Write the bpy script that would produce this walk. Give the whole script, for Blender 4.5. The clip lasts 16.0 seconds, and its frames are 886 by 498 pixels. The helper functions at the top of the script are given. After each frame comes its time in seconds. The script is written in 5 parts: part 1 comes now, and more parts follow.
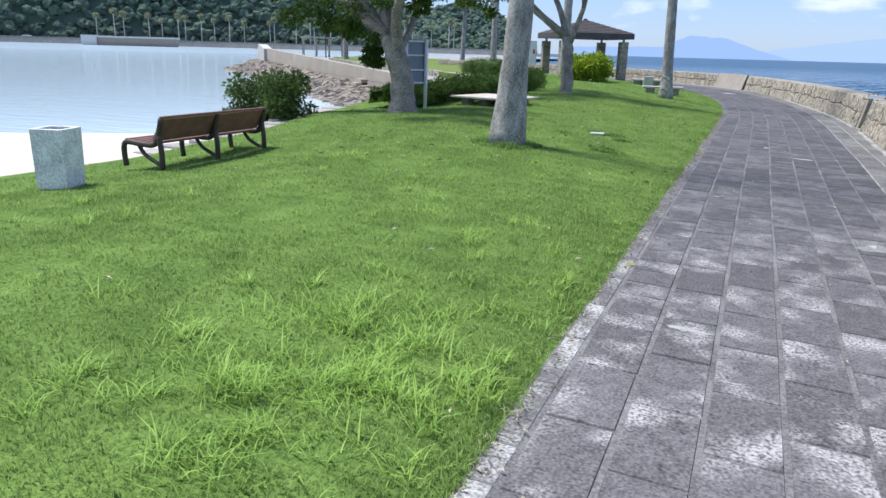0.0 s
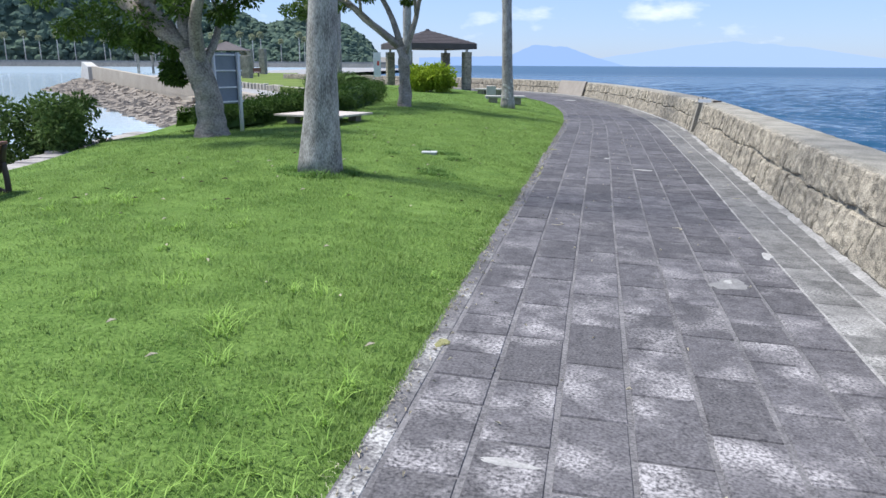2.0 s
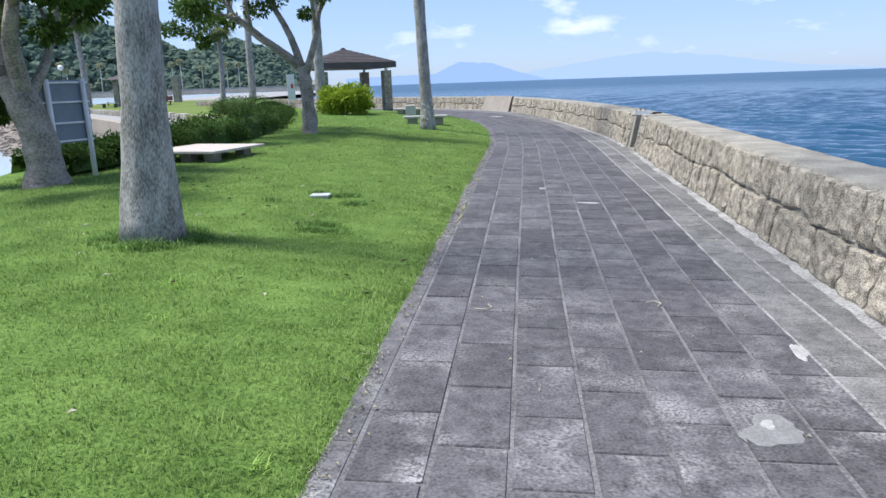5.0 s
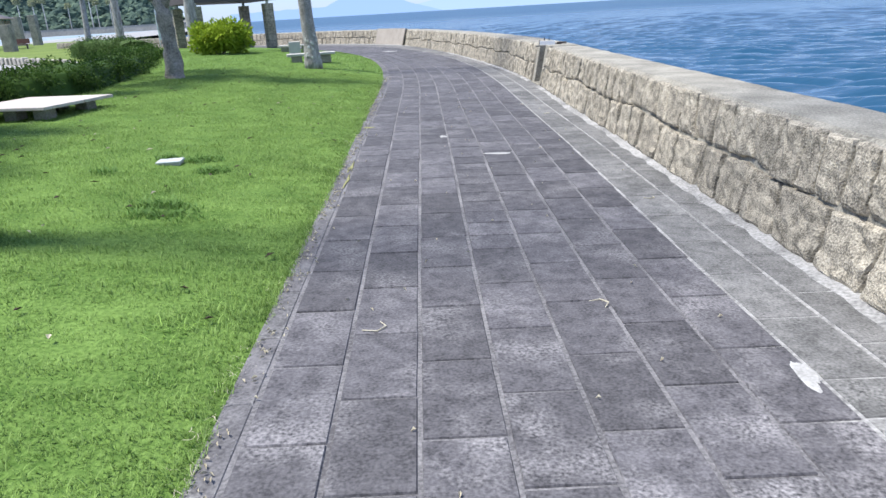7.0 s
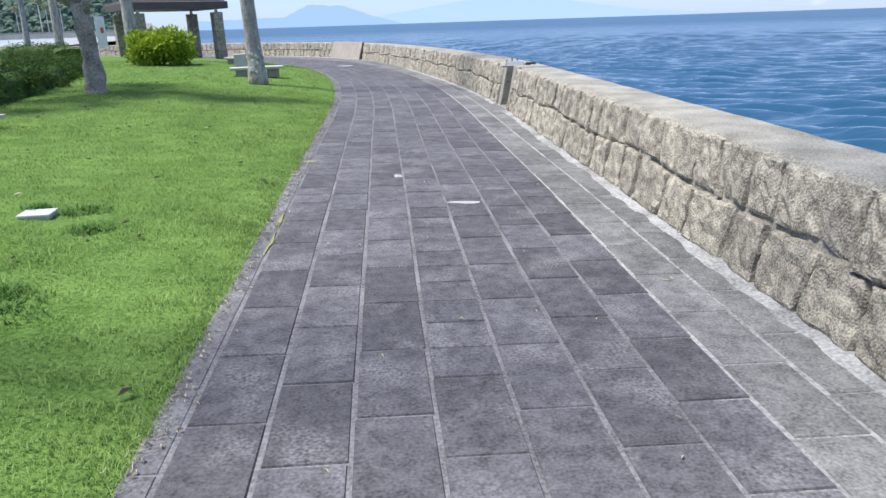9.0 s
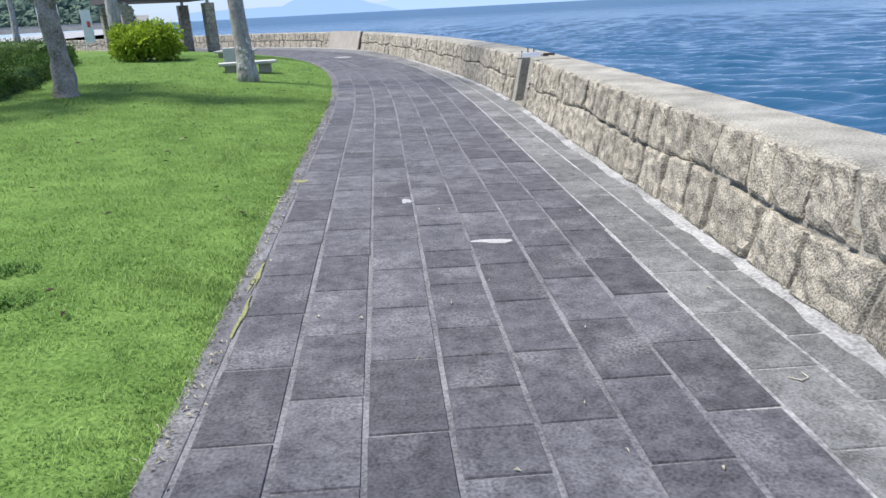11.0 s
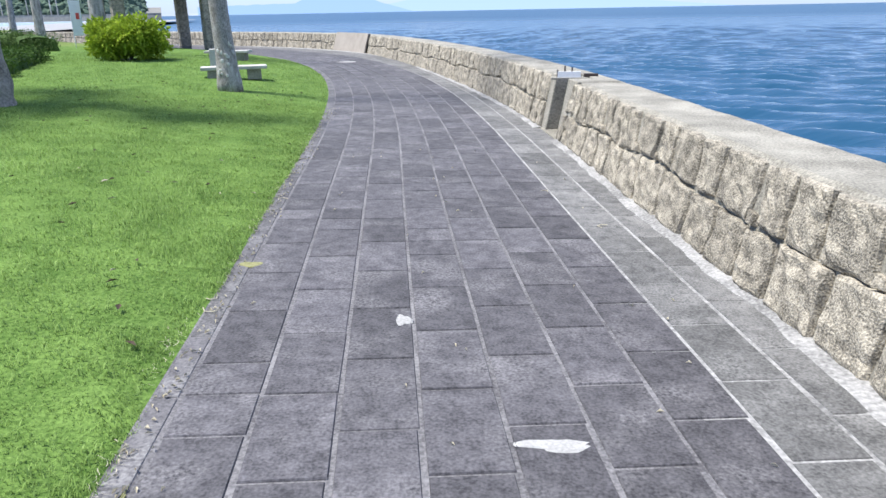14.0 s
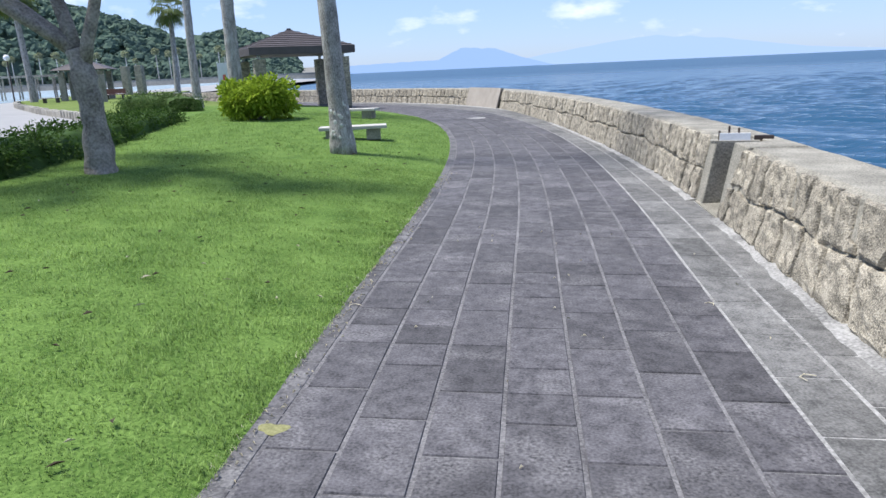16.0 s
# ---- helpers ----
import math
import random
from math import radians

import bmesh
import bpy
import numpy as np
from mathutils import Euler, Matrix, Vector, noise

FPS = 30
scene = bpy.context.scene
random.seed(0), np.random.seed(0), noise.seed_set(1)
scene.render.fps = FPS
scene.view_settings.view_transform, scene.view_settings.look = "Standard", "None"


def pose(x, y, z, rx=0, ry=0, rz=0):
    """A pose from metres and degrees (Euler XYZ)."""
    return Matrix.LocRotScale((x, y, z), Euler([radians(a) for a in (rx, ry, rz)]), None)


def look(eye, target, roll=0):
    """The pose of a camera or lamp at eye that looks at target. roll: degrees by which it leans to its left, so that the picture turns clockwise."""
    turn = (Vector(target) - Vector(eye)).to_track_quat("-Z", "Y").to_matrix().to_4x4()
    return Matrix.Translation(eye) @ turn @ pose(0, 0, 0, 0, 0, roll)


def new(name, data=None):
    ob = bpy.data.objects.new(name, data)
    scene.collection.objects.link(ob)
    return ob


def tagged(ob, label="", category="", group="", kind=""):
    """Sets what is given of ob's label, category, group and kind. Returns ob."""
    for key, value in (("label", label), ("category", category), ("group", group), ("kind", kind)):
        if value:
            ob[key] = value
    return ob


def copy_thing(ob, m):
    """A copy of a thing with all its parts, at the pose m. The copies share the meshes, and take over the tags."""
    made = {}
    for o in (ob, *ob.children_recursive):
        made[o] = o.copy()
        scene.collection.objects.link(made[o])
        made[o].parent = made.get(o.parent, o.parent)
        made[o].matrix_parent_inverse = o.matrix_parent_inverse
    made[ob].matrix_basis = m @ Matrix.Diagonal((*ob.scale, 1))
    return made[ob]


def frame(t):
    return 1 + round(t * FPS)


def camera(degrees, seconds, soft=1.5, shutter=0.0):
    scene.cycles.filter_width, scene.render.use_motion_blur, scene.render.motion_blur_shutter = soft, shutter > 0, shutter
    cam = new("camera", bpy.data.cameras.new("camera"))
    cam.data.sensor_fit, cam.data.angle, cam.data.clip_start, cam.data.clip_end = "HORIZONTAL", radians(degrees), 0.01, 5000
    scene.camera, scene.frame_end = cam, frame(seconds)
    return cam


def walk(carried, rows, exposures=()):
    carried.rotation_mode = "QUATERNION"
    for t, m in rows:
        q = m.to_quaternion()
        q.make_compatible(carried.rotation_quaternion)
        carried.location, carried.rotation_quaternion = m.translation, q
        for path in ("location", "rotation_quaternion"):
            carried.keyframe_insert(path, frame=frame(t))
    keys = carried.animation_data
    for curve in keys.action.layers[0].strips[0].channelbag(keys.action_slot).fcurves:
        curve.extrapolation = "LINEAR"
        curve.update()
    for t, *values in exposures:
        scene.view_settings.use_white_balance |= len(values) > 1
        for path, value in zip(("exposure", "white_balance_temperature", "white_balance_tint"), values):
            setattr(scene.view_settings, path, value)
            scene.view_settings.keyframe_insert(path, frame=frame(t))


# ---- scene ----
cam = camera(64.4, 16.0)
PATH = [
    (0, (-0.004, 0.018, 1.611), (-0.762, 1.788, 1.068), 1.6),
    (0.5, (-0.042, 0.433, 1.584), (-0.735, 2.225, 1.029), 0.7),
    (1, (0.009, 0.832, 1.611), (-0.599, 2.658, 1.065), 0.0),
    (1.5, (0.061, 1.262, 1.615), (-0.438, 3.126, 1.086), 0.0),
    (2, (0.077, 1.678, 1.621), (-0.327, 3.57, 1.115), 0.3),
    (2.5, (0.14, 2.105, 1.607), (-0.197, 4.018, 1.128), 0.6),
    (3, (0.082, 2.454, 1.597), (-0.24, 4.374, 1.138), 0.4),
    (3.2, (0.009, 2.734, 1.601), (-0.321, 4.655, 1.155), 0.3),
    (5.3, (0.045, 4.314, 1.588), (-0.159, 6.248, 1.118), -2.4),
    (5.5, (0.033, 4.431, 1.595), (-0.15, 6.363, 1.111), -2.6),
    (6, (-0.05, 4.856, 1.58), (-0.168, 6.779, 1.041), -3.2),
    (6.5, (0.033, 5.253, 1.563), (-0.014, 7.162, 0.968), -3.5),
    (7, (0.074, 5.631, 1.553), (0.103, 7.525, 0.91), -3.4),
    (7.5, (0.071, 6.033, 1.573), (0.169, 7.917, 0.908), -2.8),
    (8, (0.171, 6.429, 1.565), (0.32, 8.311, 0.906), -2.3),
    (8.5, (0.145, 6.856, 1.556), (0.304, 8.745, 0.921), -1.9),
    (9, (0.175, 7.238, 1.568), (0.324, 9.135, 0.954), -1.9),
    (9.2, (0.22, 7.405, 1.55), (0.363, 9.305, 0.942), -2.0),
    (11.3, (0.156, 8.918, 1.613), (0.295, 10.804, 0.962), -3.1),
    (11.5, (0.185, 9.098, 1.614), (0.333, 10.986, 0.969), -2.8),
    (12, (0.225, 9.506, 1.628), (0.401, 11.394, 0.992), -1.8),
    (12.5, (0.186, 9.841, 1.615), (0.377, 11.726, 0.974), -1.3),
    (13, (0.217, 10.236, 1.624), (0.414, 12.115, 0.968), -0.9),
    (13.5, (0.314, 10.693, 1.629), (0.489, 12.569, 0.96), -0.9),
    (14, (0.286, 11.105, 1.646), (0.414, 12.994, 1.004), -1.1),
    (14.5, (0.364, 11.591, 1.641), (0.439, 13.502, 1.054), -1.4),
    (15, (0.406, 11.955, 1.642), (0.418, 13.88, 1.099), -1.6),
    (15.5, (0.437, 12.395, 1.65), (0.361, 14.329, 1.145), -2.0),
    (16, (0.496, 12.826, 1.636), (0.25, 14.748, 1.141), -2.6),
]
walk(cam, [(t, look(eye, target, roll)) for t, eye, target, roll in PATH],
     exposures=((0, 0.58, 6200, 10), (3, 0.6, 6200, 10), (5.5, 0.67, 6200, 10), (7, 0.84, 6200, 10), (9, 0.78, 6200, 10), (12.5, 0.76, 6200, 10), (13.3, 0.82, 6200, 10), (14, 0.92, 6200, 10), (14.7, 0.70, 6200, 10), (16, 0.65, 6200, 10)))

# ---- light ----
world = bpy.data.worlds.new("world")
scene.world = world
world.use_nodes = True
wn, wl = world.node_tree.nodes, world.node_tree.links
wn.clear()
SUN_ELEV, SUN_AZ = radians(66), radians(266)   # azimuth clockwise from +y
sky = wn.new("ShaderNodeTexSky")
sky.sky_type, sky.sun_disc = "NISHITA", False
sky.sun_elevation, sky.sun_rotation = SUN_ELEV, SUN_AZ
sky.air_density, sky.dust_density, sky.ozone_density = 1.0, 0.35, 3.5
wc = wn.new("ShaderNodeTexCoord")
wm = wn.new("ShaderNodeMapping")
wm.inputs["Scale"].default_value = (1.0, 1.0, 2.6)
cl = wn.new("ShaderNodeTexNoise")
cl.inputs["Scale"].default_value, cl.inputs["Detail"].default_value, cl.inputs["Roughness"].default_value = 9.0, 7.0, 0.55
cr = wn.new("ShaderNodeValToRGB")
cr.color_ramp.elements[0].position, cr.color_ramp.elements[1].position = 0.57, 0.78
cmix = wn.new("ShaderNodeMixRGB")
cmix.inputs[2].default_value = (7.6, 7.9, 8.7, 1)
bg = wn.new("ShaderNodeBackground")
bg.inputs["Strength"].default_value = 0.10
wo = wn.new("ShaderNodeOutputWorld")
wl.new(wc.outputs["Generated"], wm.inputs[0]); wl.new(wm.outputs[0], cl.inputs["Vector"])
wl.new(cl.outputs["Fac"], cr.inputs[0]); wl.new(cr.outputs["Color"], cmix.inputs[0])
tint = wn.new("ShaderNodeMixRGB")
tint.blend_type = "MULTIPLY"
tint.inputs[0].default_value, tint.inputs[2].default_value = 1.0, (0.84, 0.94, 1.16, 1)
haze = wn.new("ShaderNodeMixRGB")
haze.inputs[0].default_value, haze.inputs[2].default_value = 0.5, (3.3, 4.2, 6.3, 1)
wl.new(sky.outputs[0], tint.inputs[1]); wl.new(tint.outputs[0], haze.inputs[1]); wl.new(haze.outputs[0], cmix.inputs[1]); wl.new(cmix.outputs[0], bg.inputs[0]); wl.new(bg.outputs[0], wo.inputs[0])

sun = new("sun", bpy.data.lights.new("sun", "SUN"))
sun.data.energy, sun.data.angle, sun.data.color = 4.2, radians(12.0), (1.0, 0.95, 0.86)
sun_way = Vector((math.sin(SUN_AZ) * math.cos(SUN_ELEV), math.cos(SUN_AZ) * math.cos(SUN_ELEV), math.sin(SUN_ELEV)))
sun.matrix_world = look(sun_way * 50, (0, 0, 0))


# ---- materials ----
def material(name, dark, light, scale=8.0, rough=0.8, bump=0.2, fine=60.0, metal=0.0, vary="", spec=0.4, bump_dist=0.01, contrast=(0.3, 0.7), tone=(0.9, 1.12), stretch=(1, 1, 1)):
    """Two-scale mottled surface in object space; vary: 'object' or 'island' for a tone of each piece."""
    m = bpy.data.materials.new(name)
    m.use_nodes = True
    n, l = m.node_tree.nodes, m.node_tree.links
    b = n["Principled BSDF"]
    g = n.new("ShaderNodeNewGeometry")
    big, small = n.new("ShaderNodeTexNoise"), n.new("ShaderNodeTexNoise")
    mp = n.new("ShaderNodeMapping"); mp.inputs["Scale"].default_value = stretch
    l.new(g.outputs["Position"], mp.inputs[0])
    for k, s, d in ((big, scale, 4.0), (small, fine, 3.0)):
        k.inputs["Scale"].default_value, k.inputs["Detail"].default_value = s, d
        l.new(mp.outputs[0], k.inputs["Vector"])
    add = n.new("ShaderNodeMath"); add.operation = "MULTIPLY_ADD"
    add.inputs[1].default_value, add.inputs[2].default_value = 0.55, 0.0
    l.new(small.outputs["Fac"], add.inputs[0])
    add2 = n.new("ShaderNodeMath"); add2.operation = "MULTIPLY_ADD"
    add2.inputs[1].default_value = 0.45
    l.new(big.outputs["Fac"], add2.inputs[0]); l.new(add.outputs[0], add2.inputs[2])
    ramp = n.new("ShaderNodeValToRGB")
    ramp.color_ramp.elements[0].position, ramp.color_ramp.elements[1].position = contrast
    ramp.color_ramp.elements[0].color, ramp.color_ramp.elements[1].color = (*dark, 1), (*light, 1)
    l.new(add2.outputs[0], ramp.inputs[0])
    out = ramp.outputs[0]
    if vary:
        src = n.new("ShaderNodeObjectInfo").outputs["Random"] if vary == "object" else g.outputs["Random Per Island"]
        mr = n.new("ShaderNodeMapRange")
        mr.inputs[3].default_value, mr.inputs[4].default_value = tone
        l.new(src, mr.inputs[0])
        hs = n.new("ShaderNodeHueSaturation")
        l.new(mr.outputs[0], hs.inputs["Value"]); l.new(out, hs.inputs["Color"])
        out = hs.outputs[0]
    l.new(out, b.inputs["Base Color"])
    b.inputs["Roughness"].default_value, b.inputs["Metallic"].default_value = rough, metal
    b.inputs["Specular IOR Level"].default_value = spec
    if bump:
        bp = n.new("ShaderNodeBump")
        bp.inputs["Strength"].default_value, bp.inputs["Distance"].default_value = bump, bump_dist
        l.new(add2.outputs[0], bp.inputs["Height"]); l.new(bp.outputs[0], b.inputs["Normal"])
    return m


def tile_material(name, vary, dark=(0.028, 0.0265, 0.030), light=(0.114, 0.108, 0.116), dust=(0.42, 0.40, 0.40), amount=0.55):
    """Dark stone tile with a speckled grain and whitish bloom in patches."""
    m = material(name, dark, light, 11, 0.85, 0.7, 70, vary=vary, bump_dist=0.006, tone=(0.74, 1.26), contrast=(0.37, 0.66))
    n, l = m.node_tree.nodes, m.node_tree.links
    b = n["Principled BSDF"]
    src = b.inputs["Base Color"].links[0].from_socket
    g = n.new("ShaderNodeNewGeometry")
    rnd = n.new("ShaderNodeObjectInfo").outputs["Random"] if vary == "object" else g.outputs["Random Per Island"]
    shift = n.new("ShaderNodeVectorMath"); shift.operation = "MULTIPLY_ADD"
    shift.inputs[1].default_value = (37.0, 91.0, 53.0)
    l.new(rnd, shift.inputs[0]); l.new(g.outputs["Position"], shift.inputs[2])
    fac = None
    for scale, lo, hi in ((2.6, amount - 0.06, amount + 0.16), (62.0, 0.34, 0.74)):
        no = n.new("ShaderNodeTexNoise")
        no.inputs["Scale"].default_value, no.inputs["Detail"].default_value = scale, 5
        l.new(shift.outputs[0], no.inputs["Vector"])
        mr = n.new("ShaderNodeMapRange")
        mr.inputs[1].default_value, mr.inputs[2].default_value = lo, hi
        l.new(no.outputs["Fac"], mr.inputs[0])
        if fac is None:
            fac = mr.outputs[0]
            add = n.new("ShaderNodeMath"); add.inputs[1].default_value = 0.18
            l.new(fac, add.inputs[0]); fac = add.outputs[0]
        else:
            mu = n.new("ShaderNodeMath"); mu.operation = "MULTIPLY"; mu.use_clamp = True
            l.new(fac, mu.inputs[0]); l.new(mr.outputs[0], mu.inputs[1]); fac = mu.outputs[0]
    # the bloom thins out along the walk
    sep = n.new("ShaderNodeSeparateXYZ"); l.new(g.outputs["Position"], sep.inputs[0])
    fade = n.new("ShaderNodeMapRange")
    fade.inputs[1].default_value, fade.inputs[2].default_value, fade.inputs[3].default_value, fade.inputs[4].default_value = 3.0, 9.5, 1.75, 0.4
    l.new(sep.outputs["Y"], fade.inputs[0])
    mu = n.new("ShaderNodeMath"); mu.operation = "MULTIPLY"; mu.use_clamp = True
    l.new(fac, mu.inputs[0]); l.new(fade.outputs[0], mu.inputs[1]); fac = mu.outputs[0]
    mx = n.new("ShaderNodeMixRGB"); mx.inputs[2].default_value = (*dust, 1)
    l.new(fac, mx.inputs[0]); l.new(src, mx.inputs[1]); l.new(mx.outputs[0], b.inputs["Base Color"])
    return m


M_JOINT = material("joint_mortar", (0.075, 0.071, 0.075), (0.225, 0.217, 0.22), 2.2, 0.95, 0.3, 60, contrast=(0.38, 0.64))
M_JOINT_PALE = material("joint_mortar_pale", (0.14, 0.137, 0.133), (0.40, 0.39, 0.375), 3.5, 0.95, 0.4, 40, contrast=(0.36, 0.64))
M_TILE = tile_material("paving_tile", "object")
M_TILE_FAR = tile_material("paving_tile_far", "island")
M_TILE_PALE = tile_material("paving_tile_pale", "island", (0.055, 0.054, 0.052), (0.19, 0.185, 0.178), (0.42, 0.41, 0.39), 0.52)
M_KERB = tile_material("kerb_tile", "island", (0.045, 0.042, 0.046), (0.14, 0.133, 0.138), (0.46, 0.45, 0.43), 0.49)
M_STONE = material("wall_stone", (0.12, 0.107, 0.084), (0.475, 0.425, 0.337), 10, 0.95, 1.0, 78, vary="object", bump_dist=0.022, contrast=(0.385, 0.615), tone=(0.84, 1.12))
M_STONE_FAR = material("wall_stone_far", (0.12, 0.107, 0.084), (0.475, 0.425, 0.337), 10, 0.95, 1.0, 78, vary="island", bump_dist=0.022, contrast=(0.385, 0.615), tone=(0.84, 1.12))
M_CAP = material("cap_concrete", (0.145, 0.135, 0.110), (0.37, 0.345, 0.288), 2.5, 0.95, 1.0, 60, contrast=(0.38, 0.62))
M_CONC = material("pale_concrete", (0.32, 0.31, 0.29), (0.58, 0.56, 0.52), 3, 0.9, 0.3, 50)
M_SOIL = material("lawn_soil", (0.048, 0.098, 0.018), (0.155, 0.245, 0.060), 2.2, 1.0, 1.0, 38, spec=0.1, contrast=(0.35, 0.65), bump_dist=0.03)
M_BARK = material("palm_bark", (0.13, 0.122, 0.11), (0.47, 0.45, 0.42), 6, 0.95, 1.0, 50, contrast=(0.37, 0.63), stretch=(1.5, 1.5, 0.55), bump_dist=0.015)
M_TREE = material("tree_bark", (0.10, 0.088, 0.074), (0.38, 0.345, 0.30), 4, 0.95, 1.0, 30, bump_dist=0.03, contrast=(0.33, 0.64))
M_WOOD = material("bench_slat_wood", (0.105, 0.045, 0.034), (0.25, 0.125, 0.092), 9, 0.55, 0.15, 70)
M_IRON = material("dark_bronze_iron", (0.035, 0.025, 0.02), (0.07, 0.05, 0.04), 10, 0.45, 0.1, 90)
M_ROOF = material("roof_sheet_brown", (0.055, 0.045, 0.045), (0.10, 0.085, 0.085), 3, 0.6, 0.1, 60)
M_WHITE = material("white_paint", (0.62, 0.63, 0.64), (0.8, 0.8, 0.8), 6, 0.5, 0.05, 60)
M_SIGN = material("sign_back_grey", (0.15, 0.18, 0.22), (0.23, 0.26, 0.31), 5, 0.5, 0.05, 60)
M_RUBBLE = material("rubble_stone", (0.12, 0.10, 0.085), (0.34, 0.30, 0.25), 1.5, 0.95, 0.6, 20, vary="island")
M_SAND = material("pale_sand", (0.44, 0.41, 0.37), (0.60, 0.57, 0.52), 0.6, 0.95, 0.1, 15)
M_ASPH = material("promenade_asphalt", (0.22, 0.22, 0.22), (0.34, 0.335, 0.33), 0.5, 0.9, 0.1, 20)
M_LAND = material("far_grass_ground", (0.09, 0.13, 0.035), (0.17, 0.22, 0.06), 0.25, 1.0, 0.2, 6, spec=0.1)
M_QUAY = material("quay_concrete", (0.25, 0.215, 0.17), (0.42, 0.37, 0.30), 0.7, 0.95, 0.3, 12)


def leaf_material(name, dark, light, rough=0.65, spec=0.15):
    m = bpy.data.materials.new(name)
    m.use_nodes = True
    n, l = m.node_tree.nodes, m.node_tree.links
    b = n["Principled BSDF"]
    g = n.new("ShaderNodeNewGeometry")
    no = n.new("ShaderNodeTexNoise"); no.inputs["Scale"].default_value = 1.1; no.inputs["Detail"].default_value = 5
    l.new(g.outputs["Position"], no.inputs["Vector"])
    ad = n.new("ShaderNodeMath"); ad.operation = "MULTIPLY_ADD"; ad.inputs[1].default_value = 0.42
    fine = n.new("ShaderNodeTexNoise"); fine.inputs["Scale"].default_value = 7.0; fine.inputs["Detail"].default_value = 3
    l.new(g.outputs["Position"], fine.inputs["Vector"])
    two = n.new("ShaderNodeMath"); two.operation = "ADD"
    l.new(no.outputs["Fac"], two.inputs[0]); l.new(fine.outputs["Fac"], two.inputs[1])
    sc = n.new("ShaderNodeMath"); sc.operation = "MULTIPLY"; sc.inputs[1].default_value = 0.36
    l.new(two.outputs[0], sc.inputs[0]); l.new(g.outputs["Random Per Island"], ad.inputs[0]); l.new(sc.outputs[0], ad.inputs[2])
    r = n.new("ShaderNodeValToRGB")
    r.color_ramp.elements[0].position, r.color_ramp.elements[1].position = 0.2, 0.85
    r.color_ramp.elements[0].color, r.color_ramp.elements[1].color = (*dark, 1), (*light, 1)
    l.new(ad.outputs[0], r.inputs[0]); l.new(r.outputs[0], b.inputs["Base Color"])
    b.inputs["Roughness"].default_value, b.inputs["Specular IOR Level"].default_value = rough, spec
    tr = n.new("ShaderNodeBsdfTranslucent"); l.new(r.outputs[0], tr.inputs[0])
    mx = n.new("ShaderNodeMixShader"); mx.inputs[0].default_value = 0.3
    l.new(b.outputs[0], mx.inputs[1]); l.new(tr.outputs[0], mx.inputs[2]); l.new(mx.outputs[0], n["Material Output"].inputs[0])
    return m


M_GRASS = leaf_material("grass_blade", (0.058, 0.122, 0.020), (0.315, 0.45, 0.125), 0.6, 0.2)
M_WEED = leaf_material("weed_blade", (0.17, 0.31, 0.05), (0.38, 0.56, 0.13), 0.6, 0.2)
M_DARKWEED = leaf_material("dark_weed", (0.06, 0.13, 0.025), (0.17, 0.30, 0.07), 0.6, 0.2)
M_LEAF = leaf_material("tree_leaf", (0.025, 0.055, 0.01), (0.10, 0.17, 0.03))
M_HEDGE = leaf_material("hedge_leaf", (0.016, 0.04, 0.008), (0.075, 0.14, 0.025))
M_GOLD = leaf_material("golden_shrub_leaf", (0.10, 0.18, 0.012), (0.40, 0.50, 0.045))
M_BUSH = leaf_material("shore_bush_leaf", (0.03, 0.06, 0.015), (0.11, 0.18, 0.05))
# distance haze is put into this green: lightened and shifted to blue
M_WOODS_HAZED = leaf_material("far_woods", (0.042, 0.075, 0.078), (0.17, 0.235, 0.165), 0.9, 0.05)
M_PALMLEAF = leaf_material("palm_frond", (0.05, 0.08, 0.02), (0.16, 0.2, 0.06))


def sea_material(name, deep, k):
    """Water with fine ripples; those too small to tell apart far off make it rougher with distance from the shore."""
    m = bpy.data.materials.new(name)
    m.use_nodes = True
    n, l = m.node_tree.nodes, m.node_tree.links
    b = n["Principled BSDF"]
    b.inputs["Base Color"].default_value = deep
    b.inputs["IOR"].default_value = 1.33
    g = n.new("ShaderNodeNewGeometry")
    far = n.new("ShaderNodeVectorMath"); far.operation = "LENGTH"
    l.new(g.outputs["Position"], far.inputs[0])
    mr = n.new("ShaderNodeMapRange")
    mr.inputs[1].default_value, mr.inputs[2].default_value = 15.0, 260.0
    mr.inputs[3].default_value, mr.inputs[4].default_value = 0.06, 0.06 + 0.30 * k
    l.new(far.outputs["Value"], mr.inputs[0]); l.new(mr.outputs[0], b.inputs["Roughness"])
    mp = n.new("ShaderNodeMapping"); mp.inputs["Scale"].default_value = (0.42, 1.6, 1.0)
    l.new(g.outputs["Position"], mp.inputs[0])
    prev = None
    for s, st, d in ((1.6, 0.6 * k, 0.10), (5.5, 0.6 * k, 0.03)):
        no = n.new("ShaderNodeTexNoise"); no.inputs["Scale"].default_value, no.inputs["Detail"].default_value = s, 3
        l.new(mp.outputs[0], no.inputs["Vector"])
        bp = n.new("ShaderNodeBump"); bp.inputs["Strength"].default_value, bp.inputs["Distance"].default_value = st, d
        l.new(no.outputs["Fac"], bp.inputs["Height"])
        if prev:
            l.new(prev.outputs[0], bp.inputs["Normal"])
        prev = bp
    l.new(prev.outputs[0], b.inputs["Normal"])
    return m


M_SEA = sea_material("sea_water", (0.018, 0.066, 0.125, 1), 1.0)
# the bay's near-white base colour stands in for the bright sky's reflection
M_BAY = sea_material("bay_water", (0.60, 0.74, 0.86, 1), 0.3)


